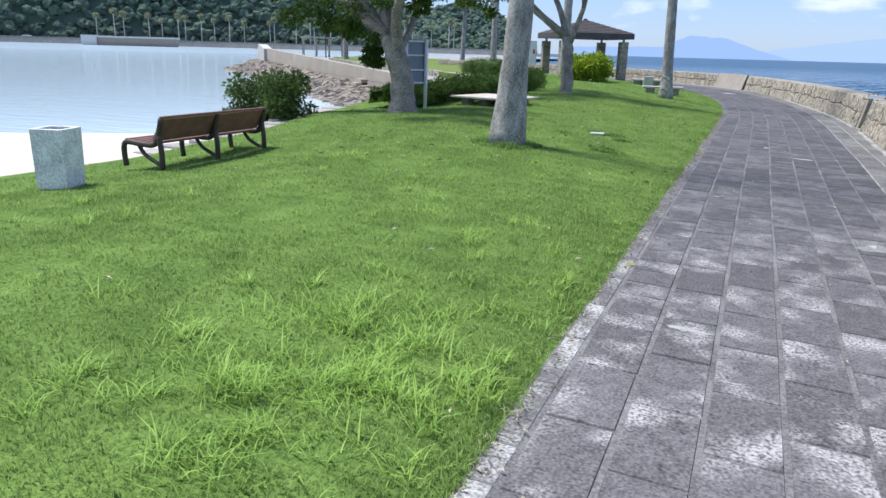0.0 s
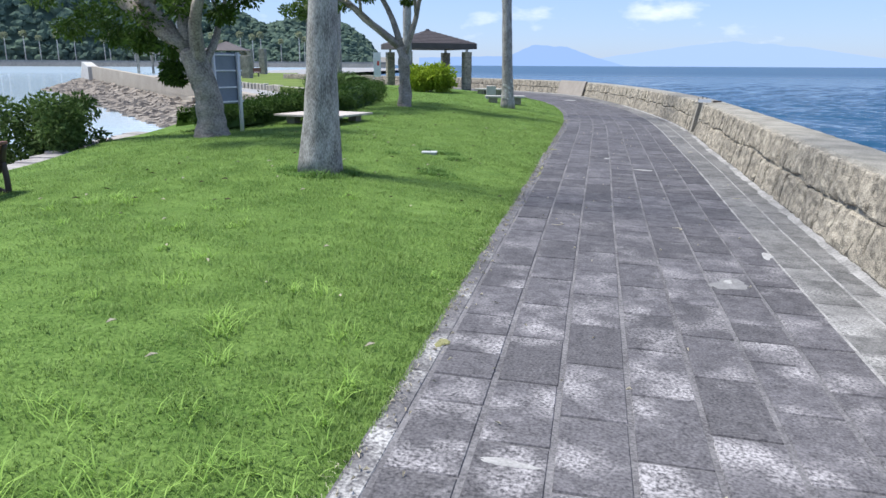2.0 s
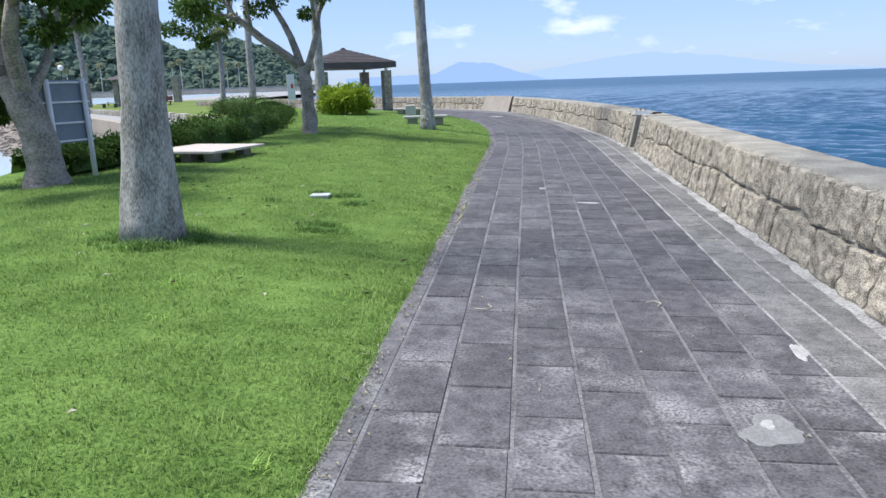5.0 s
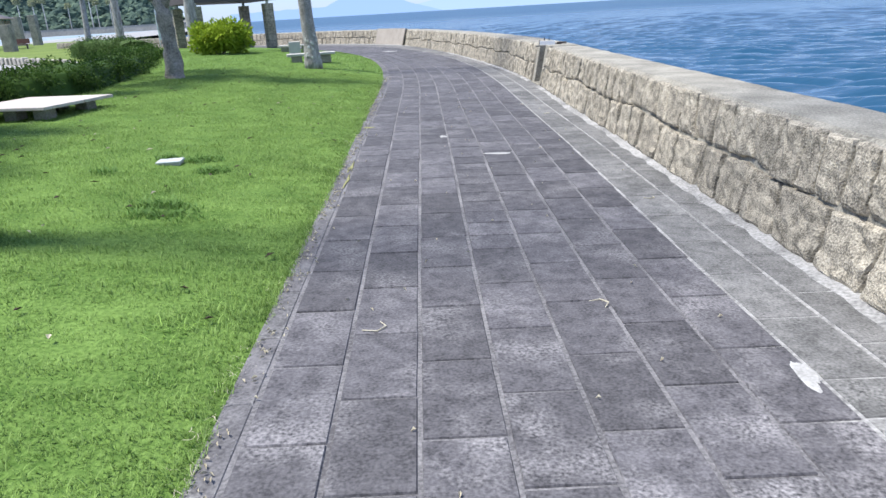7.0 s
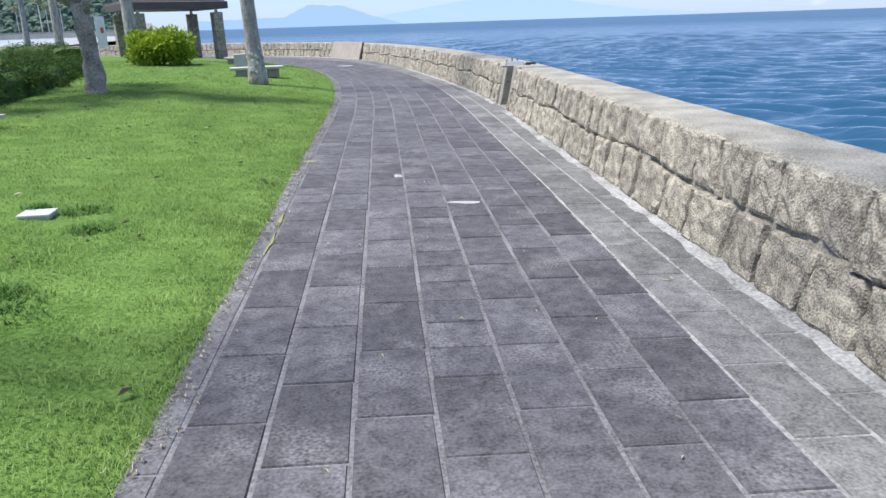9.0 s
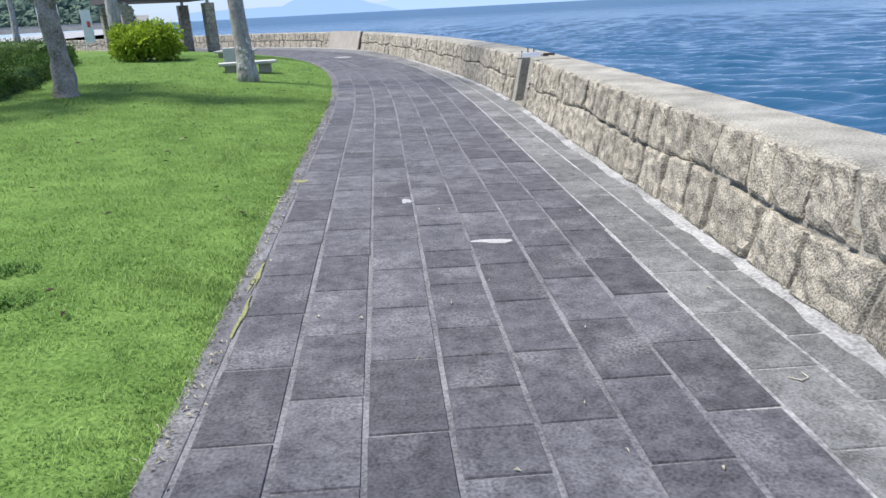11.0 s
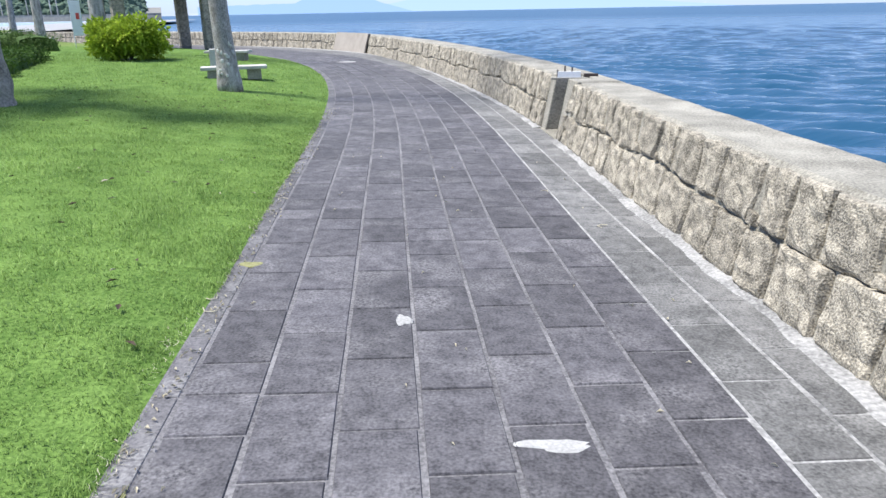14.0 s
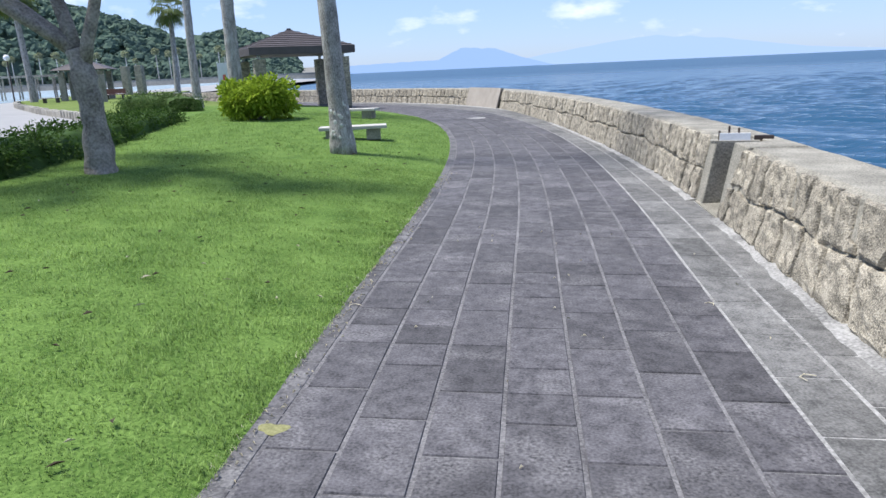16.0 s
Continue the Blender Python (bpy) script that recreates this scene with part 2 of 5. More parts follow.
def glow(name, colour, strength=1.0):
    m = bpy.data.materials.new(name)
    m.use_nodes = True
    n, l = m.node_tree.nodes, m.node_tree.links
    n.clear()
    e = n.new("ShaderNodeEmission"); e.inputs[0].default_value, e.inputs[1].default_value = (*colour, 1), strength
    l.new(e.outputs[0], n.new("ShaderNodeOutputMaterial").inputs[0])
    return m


# ---- building helpers ----
def mesh_of(name, bm, mat, smooth=False):
    me = bpy.data.meshes.new(name)
    bm.to_mesh(me)
    bm.free()
    me.materials.append(mat)
    if smooth:
        me.polygons.foreach_set("use_smooth", [True] * len(me.polygons))
    return me


def mesh_from(name, verts, faces, mat, smooth=False):
    me = bpy.data.meshes.new(name)
    me.from_pydata(verts, [], faces)
    me.materials.append(mat)
    if smooth:
        me.polygons.foreach_set("use_smooth", [True] * len(me.polygons))
    return me


def part(name, bm, mat, parent, label="", smooth=False):
    ob = new(name, mesh_of(name, bm, mat, smooth))
    ob.parent = parent
    return tagged(ob, label)


def thing(name, m, label, category, group="", kind=""):
    ob = new(name)
    ob.matrix_world = m
    return tagged(ob, label, category, group, kind)


def box(sx, sy, sz, at=(0, 0, 0), bevel=0.0, bm=None, rot=None):
    """A box of that size round its centre."""
    own = bmesh.new()
    bmesh.ops.create_cube(own, size=1.0, matrix=Matrix.Translation(at) @ (rot.to_4x4() if rot else Matrix()) @ Matrix.Diagonal((sx, sy, sz, 1)))
    if bevel:
        bmesh.ops.bevel(own, geom=own.edges[:], offset=bevel, segments=2, affect="EDGES", profile=0.6)
    if bm is None:
        return own
    tmp = bpy.data.meshes.new("tmp")
    own.to_mesh(tmp); own.free()
    bm.from_mesh(tmp)
    bpy.data.meshes.remove(tmp)
    return bm


def tube(bm, pts, radii, sides=10, cap=True):
    """A tapered tube through pts."""
    rings, ref = [], Vector((0.31, 0.17, 0.93)).normalized()
    pts = [Vector(p) for p in pts]
    for i, p in enumerate(pts):
        d = (pts[min(i + 1, len(pts) - 1)] - pts[max(i - 1, 0)]).normalized()
        u = d.cross(ref)
        u = (u if u.length > 0.05 else d.cross(Vector((1, 0, 0)))).normalized()
        v = d.cross(u)
        rings.append([bm.verts.new(p + (u * math.cos(a) + v * math.sin(a)) * radii[i]) for a in (2 * math.pi * k / sides for k in range(sides))])
    for a, b in zip(rings, rings[1:]):
        for k in range(sides):
            bm.faces.new((a[k], a[(k + 1) % sides], b[(k + 1) % sides], b[k]))
    if cap:
        bm.faces.new(rings[0][::-1]); bm.faces.new(rings[-1])
    return bm


def catmull(pts, steps):
    pts = [np.array(p, float) for p in pts]
    pts = [2 * pts[0] - pts[1]] + pts + [2 * pts[-1] - pts[-2]]
    out = []
    for i in range(1, len(pts) - 2):
        p0, p1, p2, p3 = pts[i - 1:i + 3]
        for k in range(steps):
            t = k / steps
            out.append(0.5 * (2 * p1 + (p2 - p0) * t + (2 * p0 - 5 * p1 + 4 * p2 - p3) * t * t + (3 * p1 - p0 - 3 * p2 + p3) * t ** 3))
    out.append(pts[-2])
    return np.array(out)


def smooth01(a, b, v):
    t = min(1.0, max(0.0, (v - a) / (b - a)))
    return t * t * (3 - 2 * t)


# ---- plan: the promenade's left edge and the wall's foot, station by station ----
STATIONS = [(-0.85, -8, 2.24, -8), (-0.85, 0, 2.28, 0), (-0.85, 6, 2.34, 6), (-0.85, 12, 2.42, 12), (-0.85, 17, 2.47, 17), (-0.85, 22, 2.51, 22),
            (-1.05, 26.5, 2.21, 26.5), (-1.6, 31.0, 1.48, 32.03), (-2.6, 35.4, 0.48, 37.24), (-4.6, 40.6, -1.24, 43.06), (-8.2, 46.2, -4.9, 48.7),
            (-13.5, 51.5, -9.8, 53.3), (-21, 57, -18, 60), (-32, 63, -30, 66.5)]
LINE = catmull(STATIONS, 12)
GAP = np.hypot(LINE[:, 2] - LINE[:, 0], LINE[:, 3] - LINE[:, 1])
ALONG = np.concatenate([[0], np.cumsum(np.hypot(np.diff(LINE[:, 0]), np.diff(LINE[:, 1])))])
WALONG = np.concatenate([[0], np.cumsum(np.hypot(np.diff(LINE[:, 2]), np.diff(LINE[:, 3])))])


def path_z(x):
    return -0.026 * min(2.6, max(-0.9, x))


def on_path(s, off):
    """The place at s metres along the lawn's edge and off metres to its right."""
    x, y = np.interp(s, ALONG, LINE[:, 0]), np.interp(s, ALONG, LINE[:, 1])
    x2, y2 = np.interp(s + 0.2, ALONG, LINE[:, 0]), np.interp(s + 0.2, ALONG, LINE[:, 1])
    x1, y1 = np.interp(s - 0.2, ALONG, LINE[:, 0]), np.interp(s - 0.2, ALONG, LINE[:, 1])
    d = math.hypot(x2 - x1, y2 - y1)
    return x + off * (y2 - y1) / d, y - off * (x2 - x1) / d


def lawn_z(x, y):
    """The lawn's height: it rises from the paving and falls to the beach."""
    edge = np.interp(y, LINE[:, 1], LINE[:, 0])
    d = max(0.0, edge - x)
    top = np.interp(y, [4, 8, 10, 13, 16, 19, 22, 34, 42], [0.15, 0.22, 0.4, 0.4, 0.36, 0.46, 0.56, 0.6, 0.4])
    rise = top * (1 - math.exp(-d * 0.125 / top * 1.35))
    fall = 0.085 * max(0.0, d - 4.0) * (1 - smooth01(10, 14, y)) + 0.055 * max(0.0, d - 4.6) * smooth01(10, 14, y) * (1 - smooth01(14, 20, y))
    return 0.025 + rise - fall + 0.015 * noise.noise((x * 0.5, y * 0.5, 0))


# ---- sea and distance ----
bm = bmesh.new()
bmesh.ops.create_grid(bm, x_segments=8, y_segments=8, size=4800)
sea = new("water", mesh_of("water", bm, M_SEA))
sea.location = (0, 0, -1.0)
tagged(sea, "blue rippled sea with a calm pale bay", "sea", kind="structure")

# open water near the wall: real waves in a fan that widens with distance
rw = np.random.default_rng(9)
NA, NR = 470, 560
ang = np.radians(np.linspace(-24, 64, NA))
rad = 7.0 * (260 / 7.0) ** (np.arange(NR) / (NR - 1))
AA, RR = np.meshgrid(ang, rad, indexing="ij")
WX, WY = np.sin(AA) * RR + 2.0, np.cos(AA) * RR + 4.0
HH = np.zeros_like(WX)
for k in range(28):
    lam = 0.5 * (2.2 / 0.5) ** rw.random()
    th = radians(62) + rw.normal() * 0.27
    amp = 0.0115 * lam * np.clip(1.7 - RR / (lam * 62), 0, 1)
    HH += amp * np.sin((WX * math.cos(th) + WY * math.sin(th)) * 6.283 / lam + rw.random() * 6.283)
HH = HH * np.clip((260 - RR) / 60, 0, 1)
v = np.stack([WX, WY, HH - 0.93], 2).reshape(-1, 3)
i0 = (np.arange(NA - 1)[:, None] * NR + np.arange(NR - 1)[None, :]).ravel()
waves = new("water_waves", mesh_from("water_waves", v.tolist(), np.stack([i0, i0 + 1, i0 + NR + 1, i0 + NR], 1).tolist(), M_SEA, True))
tagged(waves, "choppy blue sea beyond the wall", "sea", kind="structure")
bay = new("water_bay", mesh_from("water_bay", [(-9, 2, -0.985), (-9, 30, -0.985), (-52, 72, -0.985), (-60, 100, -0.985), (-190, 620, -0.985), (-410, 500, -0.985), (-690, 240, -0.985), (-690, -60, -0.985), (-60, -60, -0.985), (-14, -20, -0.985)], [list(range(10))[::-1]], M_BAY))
tagged(bay, "calm water of the sheltered bay, pale sky reflection in its colour", "bay", kind="structure")


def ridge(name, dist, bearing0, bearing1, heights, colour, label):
    """A far mountain outline, as a thick wedge on the horizon, glowing in a painted haze colour."""
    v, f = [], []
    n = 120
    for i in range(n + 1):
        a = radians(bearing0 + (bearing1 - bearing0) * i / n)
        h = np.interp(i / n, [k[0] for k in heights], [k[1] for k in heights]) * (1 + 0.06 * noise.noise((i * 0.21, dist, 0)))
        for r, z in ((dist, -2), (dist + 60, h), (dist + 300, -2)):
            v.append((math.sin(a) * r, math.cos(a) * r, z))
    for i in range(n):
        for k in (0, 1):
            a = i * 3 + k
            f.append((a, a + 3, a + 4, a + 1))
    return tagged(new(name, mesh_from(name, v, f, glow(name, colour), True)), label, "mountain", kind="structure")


# pale blues close to the sky's: the distance haze is painted in
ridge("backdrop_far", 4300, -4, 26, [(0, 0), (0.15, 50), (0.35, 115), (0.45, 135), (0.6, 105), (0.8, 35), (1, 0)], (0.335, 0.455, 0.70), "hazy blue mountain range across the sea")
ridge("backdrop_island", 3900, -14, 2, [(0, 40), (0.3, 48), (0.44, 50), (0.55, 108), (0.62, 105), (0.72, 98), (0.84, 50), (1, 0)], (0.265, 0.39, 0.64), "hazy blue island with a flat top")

# ---- ground ----
def lawn_left(y):
    return np.interp(y, [-8, 3, 5, 8, 10, 13.6, 16, 20, 30, 40, 60], [-12, -10.5, -9.4, -8.4, -8.1, -9.0, -9.4, -9.6, -11, -13, -30])


v, f = [], []
NY, NX = 130, 36
for i in range(NY + 1):
    y = -8 + 54 * i / NY
    e, w = np.interp(y, LINE[:, 1], LINE[:, 0]) + 0.04, lawn_left(y)
    for k in range(NX + 1):
        t = k / NX
        x = e + (w - e) * t
        v.append((x, y, lawn_z(x, y) - (0.02 if k == 0 else 0)))
for i in range(NY):
    for k in range(NX):
        a = i * (NX + 1) + k
        f.append((a, a + NX + 1, a + NX + 2, a + 1))
ground = new("lawn", mesh_from("lawn", v, f, M_SOIL, True))
tagged(ground, "mown green lawn sloping up from the paving", "lawn", kind="structure")

# promenade bed under the tiles, joints showing between them; paler by the wall
def bed_strip(name, a, b, mat, label):
    v, f = [], []
    for i in range(len(LINE)):
        lx, ly, rx, ry = LINE[i]
        g = GAP[i]
        for o in (a if a >= 0 else g + 0.15, b if b >= 0 else g + 0.15):
            x, y = lx + (rx - lx) * o / g, ly + (ry - ly) * o / g
            v.append((x, y, path_z(x) - 0.002))
    for i in range(len(LINE) - 1):
        f.append((i * 2, i * 2 + 1, i * 2 + 3, i * 2 + 2))
    return tagged(new(name, mesh_from(name, v, f, mat)), label, "pavement", kind="structure")


bed = bed_strip("pavement", 0, 2.42, M_JOINT, "dark grey stone-tiled seaside promenade with pale joints")
bed_wall = bed_strip("pavement_edge", 2.42, -1, M_JOINT_PALE, "paler whitish-grouted tiles along the sea wall")

# ---- sea wall ----
def wall_frame(s):
    x, y = np.interp(s, WALONG, LINE[:, 2]), np.interp(s, WALONG, LINE[:, 3])
    x2, y2 = np.interp(s + 0.3, WALONG, LINE[:, 2]), np.interp(s + 0.3, WALONG, LINE[:, 3])
    x1, y1 = np.interp(s - 0.3, WALONG, LINE[:, 2]), np.interp(s - 0.3, WALONG, LINE[:, 3])
    d = math.hypot(x2 - x1, y2 - y1)
    return x, y, (y2 - y1) / d, -(x2 - x1) / d


WALL_H, BATTER, CAP_W, FOOT = 0.80, 0.17, 0.60, -0.07


def wall_at(s, v, out=0.0):
    """A place on the wall's face: s along its foot, v from 0 (foot) to 1 (top), out metres proud of it."""
    x, y, nx, ny = wall_frame(s)
    o = BATTER * v - out
    return (x + nx * o, y + ny * o, FOOT + WALL_H * v + out * 0.3)


def s_at_y(y):
    return float(np.interp(y, LINE[:, 3], WALONG))


def wall_run(s0, s1):
    v, f = [], []
    n = max(2, int((s1 - s0) / 0.16))
    for i in range(n + 1):
        s = s0 + (s1 - s0) * i / n
        x, y, nx, ny = wall_frame(s)
        for o, z in ((0.008, FOOT - 0.1), (BATTER + 0.002, FOOT + WALL_H - 0.035), (BATTER + 0.05, FOOT + WALL_H + 0.004), (BATTER + CAP_W, FOOT + WALL_H), (BATTER + CAP_W + 0.04, FOOT + WALL_H - 0.05), (BATTER + CAP_W + 0.1, -3)):
            j = 0.010 * noise.noise((s * 2, o * 7, z * 5)) + 0.006 * noise.noise((s * 7, o * 9, z * 5))
            v.append((x + nx * (o + j), y + ny * (o + j), z + j * 0.6))
    for i in range(n):
        for k in range(5):
            a = i * 6 + k
            f.append((a, a + 6, a + 7, a + 1))
    f.append([0, 1, 2, 3, 4, 5]); f.append([n * 6 + k for k in range(5, -1, -1)])
    return v, f


GATE0, GATE1 = s_at_y(20.55), s_at_y(21.55)
PANEL0, PANEL1 = s_at_y(41.6), s_at_y(44.8)
walls = []
for name, a, b in (("wall_near", 0.5, GATE0), ("wall_far", GATE1, WALONG[-1] - 0.5)):
    v, f = wall_run(a, b)
    w = new(name, mesh_from(name, v, f, M_CAP))
    tagged(w, "low battered sea wall of rough tan stone with a concrete top", "sea wall", kind="structure")
    walls.append(w)

# upright concrete jambs of the gap in the wall, with its sill
def jamb(s0, s1, name):
    bm = bmesh.new()
    vs = []
    for s in (s0, s1):
        x, y, nx, ny = wall_frame(s)
        for o, z in ((0.0, FOOT - 0.05), (BATTER - 0.01, FOOT + WALL_H + 0.012), (BATTER + CAP_W - 0.04, FOOT + WALL_H + 0.012), (BATTER + CAP_W - 0.04, FOOT - 0.05)):
            vs.append(bm.verts.new((x + nx * o, y + ny * o, z)))
    for q in ((0, 1, 2, 3), (7, 6, 5, 4), (0, 4, 5, 1), (1, 5, 6, 2), (2, 6, 7, 3), (0, 3, 7, 4)):
        bm.faces.new([vs[k] for k in q])
    bmesh.ops.recalc_face_normals(bm, faces=bm.faces[:])
    bmesh.ops.bevel(bm, geom=bm.edges[:], offset=0.01, segments=1, affect="EDGES")
    ob = new(name, mesh_of(name, bm, M_CAP))
    tagged(ob, "weathered upright concrete jamb at the gap in the sea wall", "wall jamb", kind="structure")


jamb(GATE0 - 0.34, GATE0 + 0.16, "wall_jamb_1")
jamb(GATE1 - 0.16, GATE1 + 0.10, "wall_jamb_2")
x, y, nx, ny = wall_frame((GATE0 + GATE1) / 2)
bm = box(0.95, GATE1 - GATE0 + 0.1, 0.5, (x + 0.45, y, -0.30), 0.01)
tagged(new("wall_sill", mesh_of("wall_sill", bm, M_CAP)), "concrete sill in the gap of the sea wall", "sill", kind="structure")
bm = box(0.22, GATE1 - GATE0 - 0.1, 0.82, (x + BATTER + CAP_W - 0.14, y, 0.33), 0.015)
tagged(new("wall_back", mesh_of("wall_back", bm, M_CAP)), "concrete closure at the back of the gap", "wall", kind="structure")
stop = thing("stop_log_bracket", pose(x + 0.24, y - 0.05, 0.715, 0, 0, -12), "small white steel plate with dark pegs on the wall", "bracket")
part("plate", box(0.32, 0.02, 0.09, (0, 0, 0.05), 0.003), M_WHITE, stop)
part("base", box(0.5, 0.2, 0.03, (0, 0.06, 0.0), 0.004), M_CAP, stop)
for k, hh in enumerate((0.12, 0.17, 0.15, 0.08)):
    part("peg", tube(bmesh.new(), [(-0.16 + 0.1 * k, 0.03, 0), (-0.16 + 0.1 * k, 0.03, hh)], [0.012, 0.012], 8), M_IRON, stop)
part("arm", box(0.2, 0.05, 0.05, (0.3, 0.05, 0.04), 0.006), M_IRON, stop)

# smooth concrete panel across the face of the far wall
v, f = [], []
for i in range(13):
    s = PANEL0 + (PANEL1 - PANEL0) * i / 12
    for vv, o in ((0, 0.10), (1.0, 0.05), (1.01, -0.02)):
        v.append(wall_at(s, vv, o))
for i in range(12):
    for k in (0, 1):
        a = i * 3 + k
        f.append((a, a + 3, a + 4, a + 1))
panel = new("wall_panel", mesh_from("wall_panel", v, f, material("panel_concrete", (0.24, 0.21, 0.18), (0.40, 0.36, 0.31), 2.5, 0.9, 0.3, 40)))
panel.modifiers.new("thick", "SOLIDIFY").thickness = 0.06
tagged(panel, "pale smooth concrete panel on the sea wall", "concrete panel", kind="structure")


# ---- palms, trees and shrubs ----
def leaf_cloud(name, centres, n, size, mat, rng, droop=0.3, aspect=0.45):
    """Many small bent leaves round given centres (x, y, z, rx, ry, rz)."""
    c = np.array(centres, float)
    k = rng.integers(0, len(c), n)
    d = rng.normal(size=(n, 3))
    d /= np.linalg.norm(d, axis=1)[:, None]
    r = rng.random(n) ** 0.45
    p = c[k, :3] + d * c[k, 3:6] * r[:, None]
    a = d * 0.8 + rng.normal(size=(n, 3)) * 0.7
    a[:, 2] -= droop
    a /= np.linalg.norm(a, axis=1)[:, None]
    b = np.cross(a, rng.normal(size=(n, 3)))
    b /= np.linalg.norm(b, axis=1)[:, None] + 1e-9
    nn = np.cross(a, b)
    L = size * (0.6 + 0.8 * rng.random(n))[:, None]
    W = L * aspect
    v = np.stack([p, p + a * L * 0.5 + b * W * 0.5 + nn * L * 0.06, p + a * L - nn * L * 0.12, p + a * L * 0.5 - b * W * 0.5 + nn * L * 0.06], 1).reshape(-1, 3)
    idx = np.arange(n * 4).reshape(n, 4)
    return mesh_from(name, v.tolist(), idx.tolist(), mat)


def add(name, me, parent, label=""):
    ob = new(name, me)
    ob.parent = parent
    return tagged(ob, label)


def palm(at, height, r0, r1, lean=(0, 0), crown=1.0, seed=1, label="tall palm with a ringed grey trunk on the lawn", sides=20, flare=0.05, group="promenade palms", bark=None, frond=None):
    rng = np.random.default_rng(seed)
    root = thing("palm_tree", pose(*at), label, "palm tree", group)
    pts, rad = [], []
    n = 60 if sides > 12 else 14
    for i in range(n + 1):
        t = i / n
        z = -0.08 + t * (height + 0.08)
        pts.append((lean[0] * t + 0.02 * math.sin(t * 5 + seed), lean[1] * t, z))
        rad.append(r0 + (r1 - r0) * t ** 0.8 + flare * math.exp(-max(0, z) * 1.5) + (0.004 * math.sin(z * 46 + math.sin(z * 9)) if sides > 12 else 0))
    bm = bmesh.new()
    tube(bm, pts, rad, sides)
    if sides > 12:
        for vt in bm.verts:
            q = noise.noise((vt.co.x * 9, vt.co.y * 9, vt.co.z * 3 + seed)) * 0.014
            vt.co += Vector((vt.co.x - lean[0] * vt.co.z / height, vt.co.y, 0)).normalized() * q
    part("trunk", bm, bark or M_BARK, root, smooth=True)
    top = Vector(pts[-1])
    v, f = [], []
    for k in range(int(26 * crown) + 6):
        az, el = rng.random() * 6.283, rng.uniform(-0.9, 1.25)
        d = Vector((math.cos(az) * math.cos(el), math.sin(az) * math.cos(el), math.sin(el)))
        side = d.cross(Vector((0, 0, 1))).normalized()
        L = crown * rng.uniform(0.8, 1.15)
        hub = top + d * L * 0.55
        a = len(v); v += [tuple(top - side * 0.02), tuple(top + side * 0.02), tuple(hub)]; f.append((a, a + 1, a + 2))
        for j in range(11):
            ang = (j - 5) / 5 * 1.25
            w = (d * math.cos(ang) + side * math.sin(ang))
            tip = hub + w * L * 0.6 + Vector((0, 0, -0.18 * L * (1 + abs(ang))))
            m2 = hub + w * L * 0.33
            up = side * math.cos(ang) - d * math.sin(ang)
            a = len(v); v += [tuple(hub), tuple(m2 + up * 0.035 * L), tuple(tip), tuple(m2 - up * 0.035 * L)]
            f.append((a, a + 1, a + 2, a + 3))
    add("crown", mesh_from("crown", v, f, frond or M_PALMLEAF), root, "fan-shaped green fronds")
    return root


palm((-3.37, 10.15, lawn_z(-3.37, 10.15)), 15.5, 0.178, 0.145, (0.85, 0), 1.1, 1, "thick grey palm with a flared ringed trunk", 28, 0.125)
palm2 = palm((-2.80, 25.1, lawn_z(-2.8, 25.1)), 14.5, 0.165, 0.135, (-0.43, 0.14), 1.1, 2, "leaning grey palm with lichen patches", 24, 0.075)
M_LICHEN = material("lichen", (0.42, 0.42, 0.38), (0.62, 0.62, 0.58), 30, 1.0, 0.5, 90)
palm((-8.9, 35.3, lawn_z(-8.9, 35.3)), 10.5, 0.22, 0.17, (0.1, 0), 1.1, 3, sides=16)
palm((-19.5, 54.6, 0.3), 11.5, 0.26, 0.2, (0.1, 0), 1.2, 4, sides=14)
palm((-28.0, 69.0, 0.3), 6.9, 0.24, 0.18, (0.2, 0), 1.6, 5, sides=14)
palm((-46.0, 76.0, 0.3), 9.2, 0.32, 0.24, (-0.3, 0), 2.0, 6, sides=14)

rl = np.random.default_rng(88)
for k in range(14):
    a, z = radians(-90) + rl.normal() * 0.7, rl.uniform(0.25, 0.95)
    r = 0.165 + 0.075 * math.exp(-z * 1.5) + 0.014
    bm = bmesh.new()
    bmesh.ops.create_uvsphere(bm, u_segments=8, v_segments=5, radius=1.0, matrix=Matrix.Translation((r * math.cos(a), r * math.sin(a), z)) @ Matrix.Rotation(a, 4, "Z") @ Matrix.Diagonal((0.008, rl.uniform(0.015, 0.04), rl.uniform(0.02, 0.05), 1)))
    part("lichen", bm, M_LICHEN, palm2, "pale grey lichen patch")


def branch(bm, p, d, r, length, depth, rng, tips, wig=0.25, up=0.15, sides=9):
    pts, rad = [Vector(p)], [r]
    n = 5
    d = Vector(d).normalized()
    for i in range(n):
        d = d + Vector(rng.normal(size=3)) * wig * 0.4 + Vector((0, 0, up * 0.25))
        d.z = max(d.z, -0.02)
        d.normalize()
        pts.append(pts[-1] + d * length / n)
        rad.append(r * (1 - 0.42 * (i + 1) / n))
    tube(bm, pts, rad, max(5, sides), True)
    if depth == 0:
        tips.append(pts[-1]); tips.append(pts[3])
        return
    for k in range(int(rng.integers(2, 4))):
        j = 5 if k == 0 else int(rng.integers(3, 6))
        nd = d + Vector(rng.normal(size=3)) * 0.7 + Vector((0, 0, up))
        nd.z = max(nd.z, -0.05)
        nd.normalize()
        branch(bm, pts[j], nd, rad[j] * 0.78, length * rng.uniform(0.6, 0.8), depth - 1, rng, tips, wig, up, sides - 2)


